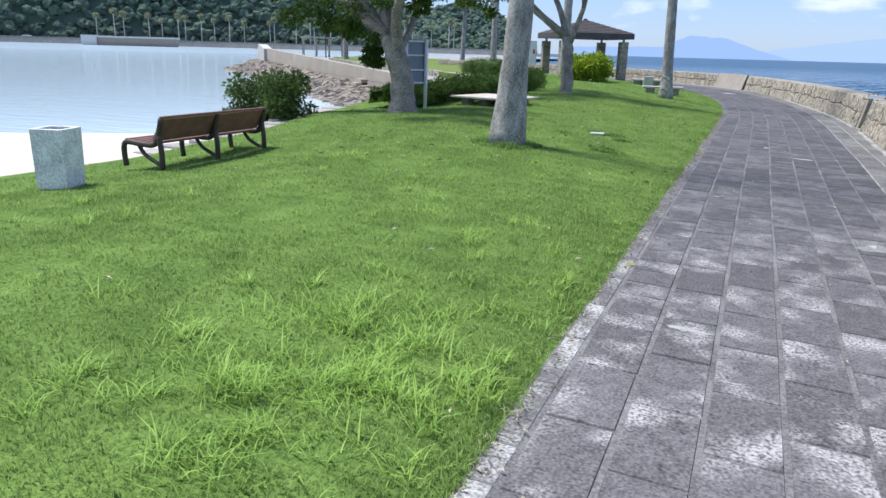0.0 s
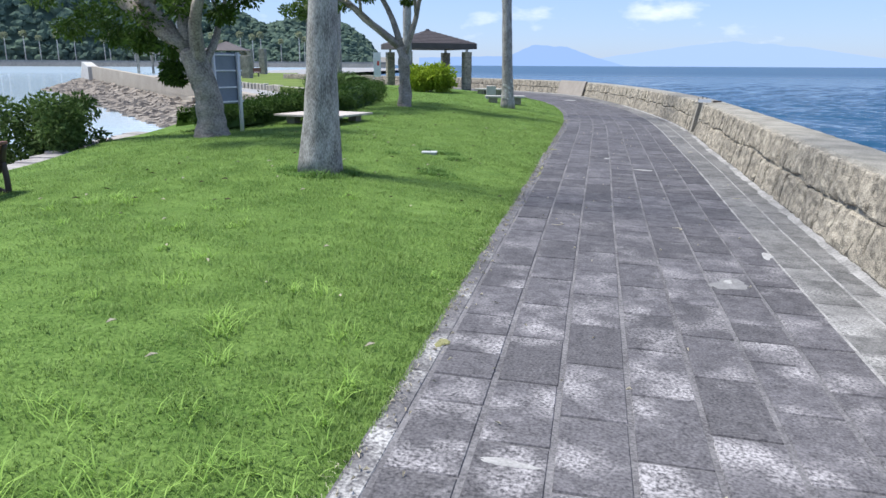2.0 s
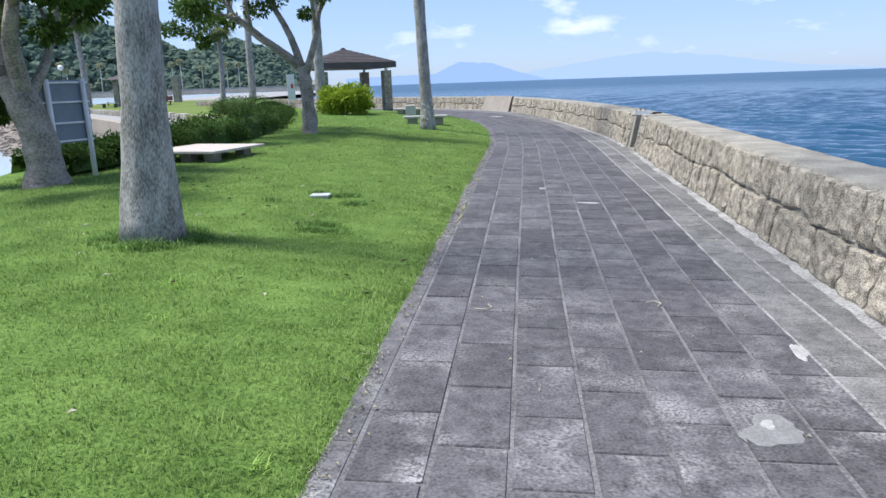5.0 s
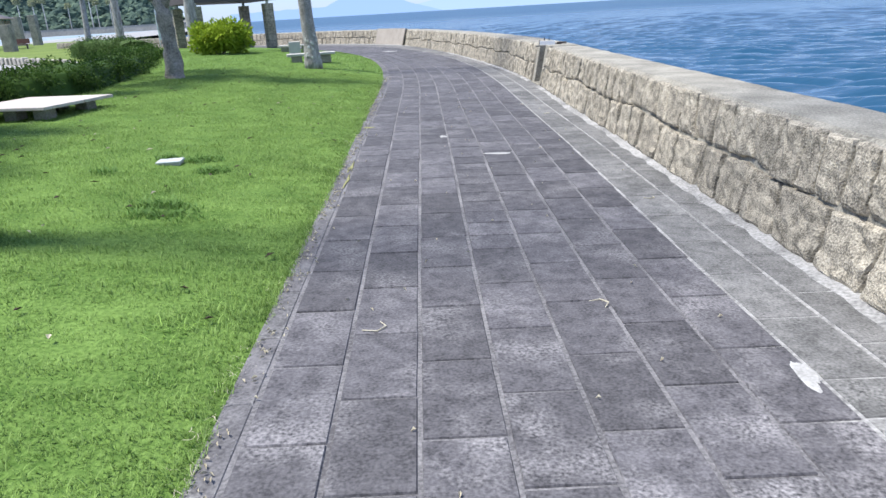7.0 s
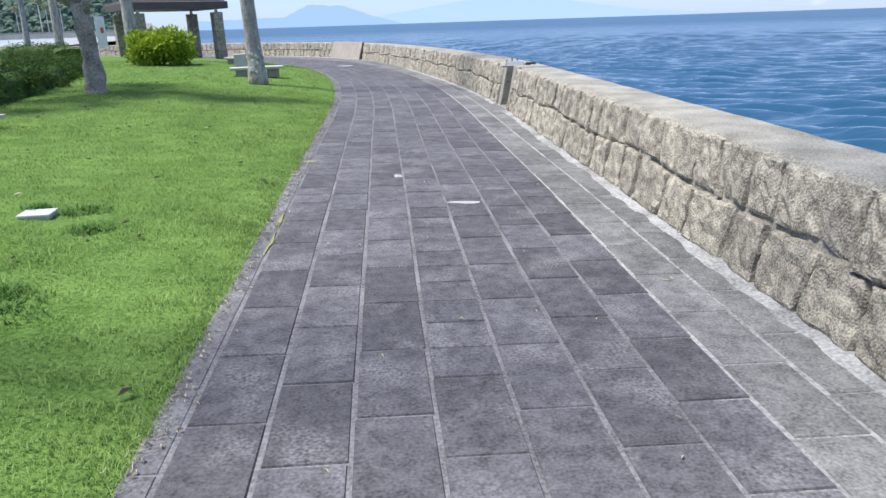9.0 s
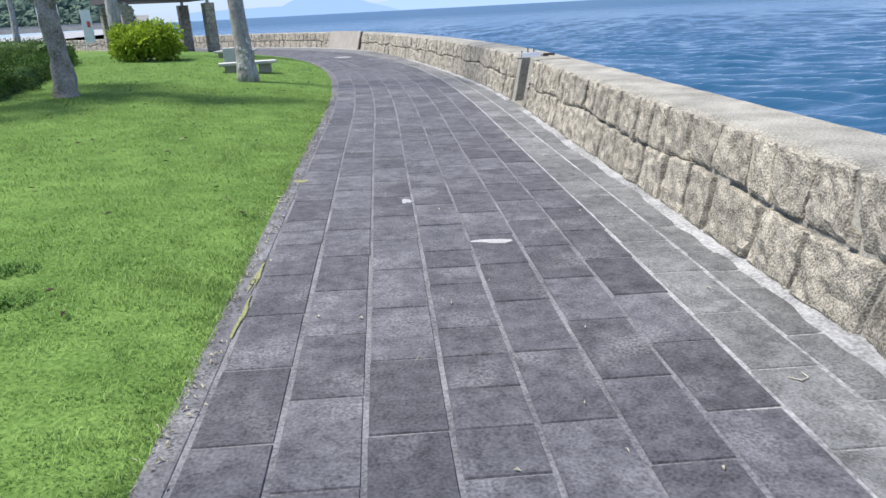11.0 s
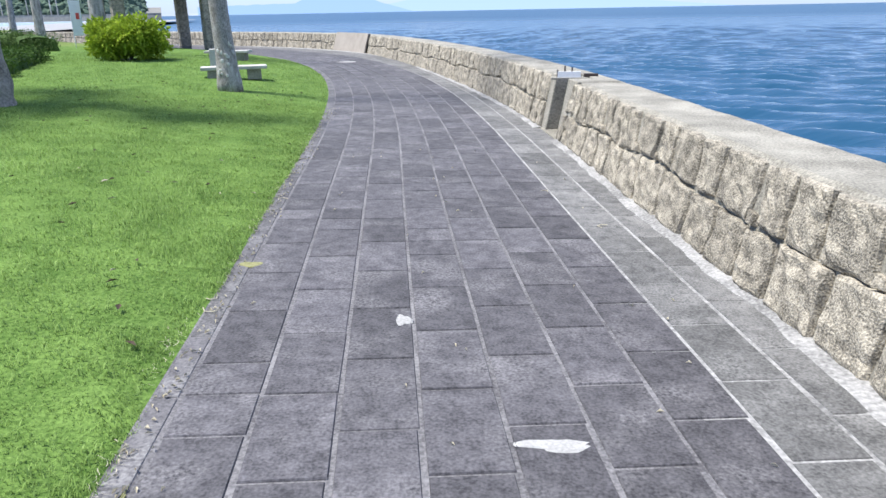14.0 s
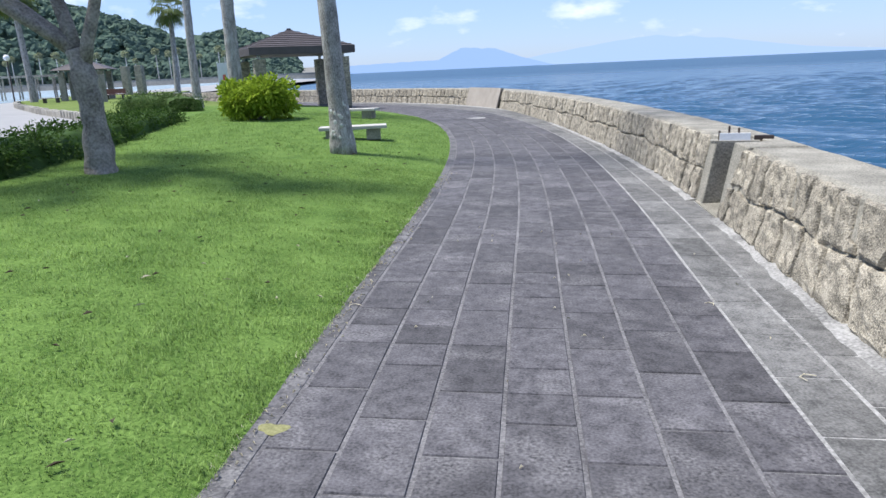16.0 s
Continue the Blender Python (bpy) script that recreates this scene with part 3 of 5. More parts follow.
def tree(at, trunk, limbs, seed, label, leaves, leaf=0.11, depth=2, clump=0.38, extra=()):
    """trunk: rows of x, y, z, radius; limbs: start row index, direction, radius, length."""
    rng = np.random.default_rng(seed)
    root = thing("broadleaf_tree", pose(*at), label, "tree", "lawn trees")
    bm = bmesh.new()
    fine = catmull(trunk, 6)
    tube(bm, [p[:3] for p in fine], [p[3] for p in fine], 18)
    for vt in bm.verts:
        q = noise.noise(vt.co * 4.5) * 0.05 + noise.noise(vt.co * 13) * 0.018
        vt.co += Vector((vt.co.x, vt.co.y, 0)).normalized() * q
    part("trunk", bm, M_TREE, root, smooth=True)
    tips = []
    for i, d, r, length in limbs:
        bm = bmesh.new()
        branch(bm, trunk[i][:3], d, r, length, depth, rng, tips)
        part("limb", bm, M_TREE, root, smooth=True)
    cs = [(p.x, p.y, p.z, clump * rng.uniform(0.6, 1.3), clump * rng.uniform(0.6, 1.3), clump * rng.uniform(0.4, 0.8)) for p in tips]
    cs += [(x, y + rng.uniform(-0.3, 0.3), z, r, r, r * 0.62) for x, y, z, r in extra]
    add("crown", leaf_cloud("crown", cs, leaves, leaf, M_LEAF, rng), root, "dark green leaf clumps with gaps")
    return root


tree((-6.82, 13.75, lawn_z(-6.82, 13.75) - 0.05),
     [(-0.10, 0, 0, 0.35), (-0.10, 0, 0.3, 0.27), (-0.14, 0, 0.75, 0.235), (-0.26, -0.02, 1.2, 0.235), (-0.40, -0.05, 1.6, 0.2)],
     [(4, (-1.0, -0.1, 0.45), 0.17, 2.3), (4, (-0.45, 0.3, 0.9), 0.15, 1.7), (3, (0.3, -0.2, 1.0), 0.15, 1.5), (4, (-0.8, 0.2, 0.75), 0.12, 1.7), (3, (0.5, 0.3, 0.8), 0.09, 1.3)],
     11, "gnarled grey broadleaf tree with a leaning trunk", 26000,
     extra=[(-2.06, 0, 1.9, 0.36), (-1.56, 0, 1.75, 0.34), (-1.17, 0, 2.1, 0.36), (-0.77, -0.2, 1.65, 0.26), (-0.85, -0.15, 1.3, 0.2), (-0.75, -0.15, 1.08, 0.15), (-0.97, -0.15, 1.12, 0.14), (-0.38, 0, 2.35, 0.35), (0.2, 0, 2.2, 0.25),
            (-2.5, 0, 2.25, 0.4), (-1.7, 0, 2.4, 0.4), (-2.9, 0.3, 2.0, 0.35), (-0.9, 0.4, 2.6, 0.4), (0.5, 0.2, 2.7, 0.35), (-3.3, 0.2, 2.6, 0.4), (-1.3, -0.3, 1.75, 0.3)])
tree((-5.45, 22.0, lawn_z(-5.45, 22) - 0.05),
     [(0.02, 0, 0, 0.235), (0.03, 0, 0.3, 0.185), (0.02, 0, 0.9, 0.155), (0.0, 0, 1.4, 0.165), (-0.08, 0, 1.7, 0.14)],
     [(4, (-1.0, -0.1, 0.62), 0.125, 2.3), (4, (-0.4, 0.2, 1.0), 0.105, 2.0), (3, (0.5, 0, 0.95), 0.095, 2.0), (4, (-0.75, -0.5, 0.8), 0.085, 1.9)],
     12, "grey broadleaf tree forking into bare lower limbs", 17000,
     extra=[(-3.4, 0, 2.75, 0.3), (-2.9, 0, 2.65, 0.34), (-2.36, 0, 2.95, 0.36), (-2.5, 0, 2.4, 0.2), (-1.2, 0, 3.15, 0.34), (-1.9, 0, 2.9, 0.3), (0.05, 0, 3.0, 0.2), (-0.8, 0, 3.4, 0.4), (-3.0, 0, 3.2, 0.4), (0.6, 0, 3.4, 0.35)])


def shrub(name, at, clumps, n, size, mat, seed, label, category="shrub", stems=4, height=0.6, group=""):
    rng = np.random.default_rng(seed)
    root = thing(name, pose(*at), label, category, group)
    bm = bmesh.new()
    for k in range(stems):
        c = clumps[k % len(clumps)]
        tube(bm, [(0.05 * math.cos(k * 2), 0.05 * math.sin(k * 2), -0.05), (c[0] * 0.4, c[1] * 0.4, height * 0.4), (c[0], c[1], c[2])], [0.035, 0.025, 0.01], 6)
    part("stems", bm, M_TREE, root)
    add("foliage", leaf_cloud("foliage", clumps, n, size, mat, rng), root)
    return root


rng = np.random.default_rng(5)
shrub("golden_shrub", (-7.15, 32.2, lawn_z(-7.15, 32.2) - 0.03),
      [(rng.uniform(-0.85, 0.85), rng.uniform(-0.6, 0.6), rng.uniform(0.3, 0.98), 0.36, 0.36, 0.3) for k in range(30)], 9000, 0.15, M_GOLD, 3,
      "rounded golden-green shrub on the lawn")
shrub("shore_bush", (-9.58, 12.9, -0.25), [(rng.uniform(-0.75, 0.75), rng.uniform(-0.6, 0.6), rng.uniform(0.15, 1.14), 0.30, 0.30, 0.26) for k in range(34)], 9000, 0.10, M_BUSH, 4,
      "loose green bush above the beach", "bush")


def hedge(pts, width, h, n, mat, seed, label, size=0.07):
    rng = np.random.default_rng(seed)
    line = catmull(pts, 10)
    cs = []
    for q in line:
        for k in range(5):
            x, y = q[0] - rng.uniform(0, width), q[1] + rng.uniform(-0.25, 0.25)
            hh = q[2] if len(q) > 2 else h
            r = 0.1 + 0.26 * hh
            cs.append((x, y, rng.uniform(0.08, hh * 0.72), r, r, r * 0.85))
    base = lawn_z(line[len(line) // 2][0], line[len(line) // 2][1])
    root = thing("hedge", pose(0, 0, base), label, "hedge")
    for q in line[::6]:
        part("stem", tube(bmesh.new(), [(q[0] - width / 2, q[1], -0.25), (q[0] - width / 2 + 0.05, q[1] + 0.03, 0.3)], [0.025, 0.012], 5), M_TREE, root)
    v, f = [], []
    for i, q in enumerate(line):
        for k in range(7):
            a = math.pi * k / 6
            o = width / 2 * math.cos(a) * 0.95
            hh = q[2] * (0.3 + 0.45 * math.sin(a) ** 0.6) * (1 + 0.25 * noise.noise((q[0] * 2 + k, q[1] * 2, 0)))
            v.append((q[0] - width / 2 + o, q[1], hh if 0 < k < 6 else -0.1))
    for i in range(len(line) - 1):
        for k in range(6):
            a = i * 7 + k
            f.append((a, a + 1, a + 8, a + 7))
    add("core", mesh_from("core", v, f, mat, True), root, "dense dark inner foliage")
    add("foliage", leaf_cloud("foliage", cs, n, size, mat, rng), root)


hedge([(-7.3, 15.0, 0.3), (-7.2, 16.5, 0.34), (-6.9, 17.6, 0.45), (-6.45, 18.8, 0.6), (-6.35, 20.5, 0.62), (-6.75, 23.5, 0.62), (-7.5, 26.3, 0.6), (-8.4, 29.5, 0.55), (-9.0, 31.6, 0.5)],
      1.2, 0.6, 60000, M_HEDGE, 7, "dark green clipped hedge beside the lawn")
hedge([(-15.5, 42.0, 0.75), (-14.5, 41.0, 0.85), (-13.2, 40.2, 0.85), (-12.0, 39.5, 0.7)], 1.6, 0.8, 15000, M_BUSH, 8, "looser green hedge behind the clipped one", 0.08)


# ---- furniture ----
def bench(m):
    """Seat faces local -x; length along y."""
    root = thing("park_bench", m, "reddish-brown slatted park bench with dark iron arms, on the lawn", "bench")
    L = 1.98
    for k in range(5):
        part("seat_slat", box(0.075, L, 0.03, (-0.50 + k * 0.092, 0, 0.335 - 0.006 * k), 0.006), M_WOOD, root)
    for k in range(5):
        z = 0.355 + k * 0.055
        part("back_slat", box(0.025, L, 0.0605, (-0.045 + 0.03 * k, 0, z + 0.02), 0.004, rot=Matrix.Rotation(radians(24), 3, "Y")), M_WOOD, root)
    part("top_rail", box(0.055, L + 0.04, 0.035, (0.115, 0, 0.645), 0.012), M_WOOD, root)
    for yy in (-L / 2, 0.0, L / 2):
        bm = bmesh.new()
        tube(bm, catmull([(-0.55, yy, 0.0), (-0.57, yy, 0.2), (-0.52, yy, 0.305), (-0.3, yy, 0.30), (-0.06, yy, 0.30), (0.03, yy, 0.40), (0.10, yy, 0.63)], 5), [0.036] * 31, 8)
        tube(bm, catmull([(0.045, yy, 0.42), (0.07, yy, 0.2), (0.06, yy, -0.02)], 5), [0.036] * 11, 8)
        tube(bm, catmull([(-0.32, yy, 0.30), (-0.20, yy, 0.16), (0.05, yy, 0.05)], 5), [0.026] * 11, 8)
        part("side_frame", bm, M_IRON, root, "dark cast-iron frame", True)
    return root


bench(pose(-6.72, 7.62, lawn_z(-6.7, 7.6), 0, 0, -1))

bin_ = thing("litter_bin", pose(-6.95, 5.42, lawn_z(-6.95, 5.42) + 0.0, 0, 0, 18), "weathered pale concrete litter bin with an open top", "litter bin")
bm = bmesh.new()
W, H, T = 0.36, 0.66, 0.045
for a, b in (((W, T), (0, W / 2 - T / 2)), ((W, T), (0, -W / 2 + T / 2)), ((T, W - 2 * T), (W / 2 - T / 2, 0)), ((T, W - 2 * T), (-W / 2 + T / 2, 0))):
    box(a[0], a[1], H, (b[0], b[1], H / 2), 0.008, bm)
for vt in bm.verts:
    vt.co.x *= 0.97 + 0.05 * vt.co.z / H; vt.co.y *= 0.97 + 0.05 * vt.co.z / H
part("body", bm, material("bin_concrete", (0.46, 0.46, 0.45), (0.84, 0.83, 0.81), 5, 0.9, 0.4, 40, contrast=(0.35, 0.6)), bin_)
part("floor", box(W - 0.06, W - 0.06, 0.06, (0, 0, 0.05)), M_CAP, bin_)
part("drain_slot", box(0.012, 0.03, 0.08, (W / 2 * 0.94, -0.06, 0.12), 0.003), M_IRON, bin_)

deck = thing("platform_table", pose(-5.95, 16.95, lawn_z(-5.95, 16.9), 0, 0, -14), "low wide platform with pale pinkish planks on block legs", "platform")
M_DECK = material("deck_plank", (0.36, 0.315, 0.285), (0.56, 0.51, 0.47), 4, 0.8, 0.2, 50)
for k in range(9):
    part("plank", box(1.62, 0.165, 0.045, (0, -0.69 + k * 0.1725, 0.175), 0.006), M_DECK, deck)
for xx in (-0.52, 0.0, 0.52):
    for yy in (-0.45, 0.45):
        part("leg", box(0.22, 0.22, 0.2, (xx, yy, 0.052), 0.01), M_CAP, deck)

M_SEAT = material("stone_seat", (0.33, 0.31, 0.28), (0.56, 0.54, 0.50), 5, 0.85, 0.4, 60)


def stone_bench(at, rz, w, d, name="stone_bench"):
    root = thing(name, pose(*at, 0, 0, rz), "pale stone slab bench on two block legs, on the lawn", "stone bench", "stone benches")
    part("slab", box(w, d, 0.07, (0, 0, 0.245), 0.012), M_SEAT, root)
    for xx in (-w * 0.3, w * 0.3):
        part("leg", box(0.3, d * 0.8, 0.24, (xx, 0, 0.10), 0.015), M_CAP, root)
    return root


stone_bench((-3.2, 27.6, lawn_z(-3.2, 27.6)), 12, 1.42, 0.48)
stone_bench((-4.65, 33.9, lawn_z(-4.65, 33.9)), -8, 1.35, 0.5)
blk = thing("stone_block", pose(-4.0, 29.6, lawn_z(-4, 29.6), 0, 0, 10), "upright pale concrete block beside the stone bench", "concrete block")
part("body", box(0.36, 0.3, 0.52, (0, 0, 0.25), 0.015), M_CONC, blk)

M_LID = material("grey_plastic_lid", (0.36, 0.38, 0.37), (0.52, 0.54, 0.53), 8, 0.6, 0.05, 60)
hb = thing("junction_box", pose(-2.52, 12.75, lawn_z(-2.52, 12.75) - 0.045, 0, 0, 4), "small pale grey utility box in the lawn", "utility box")
part("body", box(0.22, 0.18, 0.08, (0, 0, 0.025), 0.008), M_CONC, hb)
part("lid", box(0.245, 0.2, 0.022, (0, 0, 0.072), 0.008), M_LID, hb, "pale grey flat lid")

sg = thing("notice_board", pose(-7.08, 14.72, lawn_z(-7.1, 14.7), 0, 0, 72), "grey notice board seen from behind on white posts", "notice board")
for xx in (-0.32, 0.32):
    bm = bmesh.new(); tube(bm, [(xx, 0, -0.1), (xx, 0, 1.55)], [0.042, 0.042], 12)
    part("post", bm, M_WHITE, sg, "white steel post", True)
part("panel", box(0.84, 0.02, 0.98, (0, 0.05, 1.05), 0.004), M_SIGN, sg, "dark blue-grey sheet")
for z in (0.60, 0.88, 1.2, 1.50):
    part("rail", box(0.84, 0.03, 0.03, (0, 0.025, z), 0.004), M_WHITE, sg)

# ---- pavilion ----
gz = thing("pavilion", pose(-10.25, 45.2, 0.22, 0, 0, 32), "open pavilion with a brown hipped roof on stone pillars", "pavilion")
S = 1.85
for sx in (-1, 1):
    for sy in (-1, 1):
        px = part("pillar", box(0.44, 0.44, 2.4, (sx * S, sy * S, 0.96), 0.01), M_JOINT, gz, "rough stone-block pillar")
        for row in range(7):
            for q, (ox, oy, wx, wy) in enumerate(((0, 0.225, 0.43, 0.03), (0, -0.225, 0.43, 0.03), (0.225, 0, 0.03, 0.43), (-0.225, 0, 0.03, 0.43))):
                hz = 0.295
                part("stone", box(wx, wy, hz, (sx * S + ox, sy * S + oy, 0.15 + row * 0.31), 0.008), M_STONE, px)
        part("roof_post", box(0.12, 0.12, 0.42, (sx * S, sy * S, 2.36), 0.01), M_WHITE, gz, "short pale post")
R, ZE, ZT = 2.31, 2.64, 3.46
bm = bmesh.new()
vs = [bm.verts.new(p) for p in ((-R, -R, ZE), (R, -R, ZE), (R, R, ZE), (-R, R, ZE), (-R, -R, ZE - 0.32), (R, -R, ZE - 0.32), (R, R, ZE - 0.32), (-R, R, ZE - 0.32), (0, 0, ZT))]
for k in range(4):
    j = (k + 1) % 4
    bm.faces.new((vs[k], vs[j], vs[8])); bm.faces.new((vs[k + 4], vs[j + 4], vs[j], vs[k]))
bm.faces.new((vs[7], vs[6], vs[5], vs[4]))
part("roof", bm, M_ROOF, gz)
for side in range(4):
    for k in range(9):
        t = (k + 0.5) / 9
        rr = R * (1 - t)
        rot = Matrix.Rotation(side * math.pi / 2, 4, "Z")
        bm = box(2 * rr + 0.02, 0.03, 0.025, (0, -rr - 0.0, ZE + (ZT - ZE) * t + 0.012))
        bm.transform(rot)
        part("roof_batten", bm, M_ROOF, gz)
part("finial", box(0.18, 0.18, 0.1, (0, 0, ZT + 0.0), 0.02), M_ROOF, gz)
bn = thing("banner", pose(-13.15, 44.2, 0.2, 0, 0, 15), "white vertical banner with a small red mark on a pole", "banner")
bm = bmesh.new(); tube(bm, [(-0.22, 0, 0), (-0.22, 0, 2.2)], [0.02, 0.02], 8)
part("pole", bm, M_WHITE, bn)
part("cloth", box(0.4, 0.012, 1.45, (0, 0, 1.42), 0.003), M_WHITE, bn)
part("mark", box(0.14, 0.02, 0.26, (0.04, 0, 1.5), 0.003), material("red_print", (0.5, 0.06, 0.05), (0.62, 0.1, 0.08), 9, 0.6, 0), bn, "small red mark")

# ---- far shore ----
def sheet(name, pts, z, mat, label, category, dz=0.0):
    v = [(x, y, z) for x, y in pts]
    return tagged(new(name, mesh_from(name, v, [list(range(len(v)))], mat)), label, category, kind="structure")


# quay deck and everything behind it, one low ground
land = sheet("ground", [(-9.3, 13), (-10.5, 22), (-13.4, 28.5), (-50, 65), (-75, 120), (-130, 372), (-80, 330), (-60, 200), (-46, 110), (-34, 70), (-20, 58), (-8, 47.5), (-3, 42), (-2.5, 35), (-6, 20)][::-1], -0.06,
             M_ASPH, "pale grey asphalt quay behind the lawn", "quay")
quay_dir = Vector((-36.6, 36.5, 0)).normalized()
quay_in = Vector((0.707, 0.707, 0))


def quay_pt(s, o, z):
    p = Vector((-13.4, 28.5, 0)) + quay_dir * s + quay_in * o
    return (p.x, p.y, z)


bm = bmesh.new()
rows = [[bm.verts.new(quay_pt(s, o, z)) for o, z in ((0, -0.75 + 0.012 * s), (0.03, 0.38 + 0.02 * s), (0.45, 0.38 + 0.02 * s), (0.47, -0.1))] for s in np.linspace(-4, 51.5, 30)]
for a, b in zip(rows, rows[1:]):
    for k in range(3):
        bm.faces.new((a[k], b[k], b[k + 1], a[k + 1]))
bmesh.ops.recalc_face_normals(bm, faces=bm.faces[:])
tagged(new("quay_wall", mesh_of("quay_wall", bm, M_QUAY)), "low tan concrete parapet along the quay", "quay wall", kind="structure")
bm = bmesh.new()
vs = [bm.verts.new(quay_pt(s, o, z)) for o in (-0.3, 0.6) for s, z in ((47.5, -0.6), (53.5, -0.6), (53.5, 0.3), (51.5, 1.75), (47.5, 1.3))]
bm.faces.new(vs[:5]); bm.faces.new(vs[5:][::-1])
for k in range(5):
    bm.faces.new((vs[k], vs[k + 5], vs[(k + 1) % 5 + 5], vs[(k + 1) % 5]))
bmesh.ops.recalc_face_normals(bm, faces=bm.faces[:])
tagged(new("quay_end_wall", mesh_of("quay_end_wall", bm, M_CONC)), "sloping pale concrete wing wall at the quay's end", "quay wall", kind="structure")
st = thing("quay_steps", pose(*quay_pt(9.5, -0.1, -0.75), 0, 0, 45), "short flight of concrete steps down the quay", "steps")
for k in range(4):
    part("step", box(0.36, 1.1, 0.2, (-0.05 - 0.3 * k, 0, 0.62 - k * 0.2), 0.01), M_QUAY, st)

# rubble slope, packed flat stones
rng = np.random.default_rng(21)
v, f = [], []
for k in range(2600):
    s, o = rng.uniform(-6, 54), rng.uniform(0, 1)
    out = o * (3.0 + 0.8 * smooth01(40, 54, s))
    top = -0.6 + 0.012 * s
    c = Vector(quay_pt(s, -out - 0.1, top * (1 - o) - 1.12 * o + rng.uniform(-0.05, 0.08)))
    q = Euler((rng.uniform(-0.35, 0.35), rng.uniform(-0.5, 0.2), rng.uniform(0.2, 1.3))).to_matrix()
    hx, hy, hz = rng.uniform(0.2, 0.55), rng.uniform(0.12, 0.28), rng.uniform(0.06, 0.14)
    a = len(v)
    for z in (-1, 1):
        for sx, sy in ((-1, -1), (1, -1), (1, 1), (-1, 1)):
            e = 0.75 if z > 0 else 1
            v.append(tuple(c + q @ Vector((sx * hx * e * rng.uniform(0.8, 1.1), sy * hy * e * rng.uniform(0.8, 1.1), z * hz))))
    f += [(a + 4, a + 5, a + 6, a + 7), (a, a + 1, a + 5, a + 4), (a + 1, a + 2, a + 6, a + 5), (a + 2, a + 3, a + 7, a + 6), (a + 3, a, a + 4, a + 7)]
tagged(new("riprap", mesh_from("riprap", v, f, M_RUBBLE)), "grey-brown packed rubble slope along the quay", "riprap", kind="stuff")
bm = bmesh.new()
rows = [[bm.verts.new(quay_pt(s, o, z)) for o, z in ((0.1, -0.62 + 0.012 * s), (-3.4, -1.25))] for s in (-7, 10, 30, 52)]
for a, b in zip(rows, rows[1:]):
    bm.faces.new((a[0], a[1], b[1], b[0]))
tagged(new("riprap_bed", mesh_of("riprap_bed", bm, M_RUBBLE)), "rubble bed under the slope", "bank", kind="structure")

# beach and its stone edging
v, f = [], []
for i in range(25):
    y = -10 + 28 * i / 24
    e = lawn_left(y) + 0.15
    far = np.interp(y, [-10, 8, 13, 16, 18], [13, 13, 7.5, 2.5, 0.6])
    for t, z in ((0, lawn_z(e, y) - 0.06), (0.06, -0.05), (0.14, -0.3), (1.0, -0.96), (1.3, -1.5)):
        v.append((e - far * t, y + far * t * 0.35, z))
for i in range(24):
    for k in range(4):
        a = i * 5 + k
        f.append((a, a + 1, a + 6, a + 5))
tagged(new("beach", mesh_from("beach", v, f, M_SAND, True)), "pale sandy beach below the lawn", "beach", kind="structure")
edging = thing("edging_stones", pose(0, 0, 0), "flat grey stones edging the lawn above the beach", "stone edging")
M_EDGE = material("edging_stone", (0.20, 0.18, 0.17), (0.42, 0.40, 0.38), 3, 0.9, 0.5, 30, vary="object")
for k in range(26):
    y = 3.0 + k * 0.5
    x = lawn_left(y) - 0.28 + rng.uniform(-0.08, 0.08)
    bm = box(0.62, 0.46, 0.14, (x, y, lawn_z(x, y) - 0.1), 0.03, rot=Matrix.Rotation(rng.uniform(-0.2, 0.2), 3, "Z"))
    part("stone", bm, M_EDGE, edging)

# second lawn with a low stone edge
L2 = [(-12.6, 31.5), (-15.2, 38), (-21, 45.5), (-34, 59.5), (-52, 82), (-60, 105), (-46, 108), (-33, 76), (-22, 60), (-15, 50.5), (-11, 42)]
v = [(x, y, 0.3) for x, y in L2] + [(x, y, -0.1) for x, y in L2]
n = len(L2)
tagged(new("far_lawn", mesh_from("far_lawn", v, [list(range(n))[::-1]] + [(k, (k + 1) % n, n + (k + 1) % n, n + k) for k in range(n)], M_LAND)), "second lawn inside a low stone edge", "lawn", kind="structure")
low = thing("low_stone_edge", pose(0, 0, 0), "low edge of pale upright stones round the far lawn", "stone edging")
line = catmull([(x, y) for x, y in L2[:6]], 40)
acc = 0.0
M_PALE = material("pale_edge_stone", (0.24, 0.22, 0.185), (0.46, 0.43, 0.37), 2, 0.9, 0.4, 20, vary="object")
for a, b in zip(line, line[1:]):
    acc += math.hypot(*(b - a))
    if acc > 0.46:
        acc = 0
        ang = math.atan2(*(b - a)[::-1])
        bm = box(0.45, 0.34, 0.5, (a[0], a[1], 0.09 + rng.uniform(-0.06, 0.05)), 0.06, rot=Matrix.Rotation(ang + rng.uniform(-0.1, 0.1), 3, "Z"))
        part("stone", bm, M_PALE, low)


def far_bench(at, rz, mat, label):
    root = thing("park_bench", pose(*at, 0, 0, rz), label, "bench", "benches on the far lawn")
    part("seat", box(1.7, 0.45, 0.06, (0, 0, 0.42), 0.01), mat, root)
    for xx in (-0.6, 0.6):
        part("leg", box(0.12, 0.4, 0.42, (xx, 0, 0.2), 0.01), M_IRON, root)
    return root


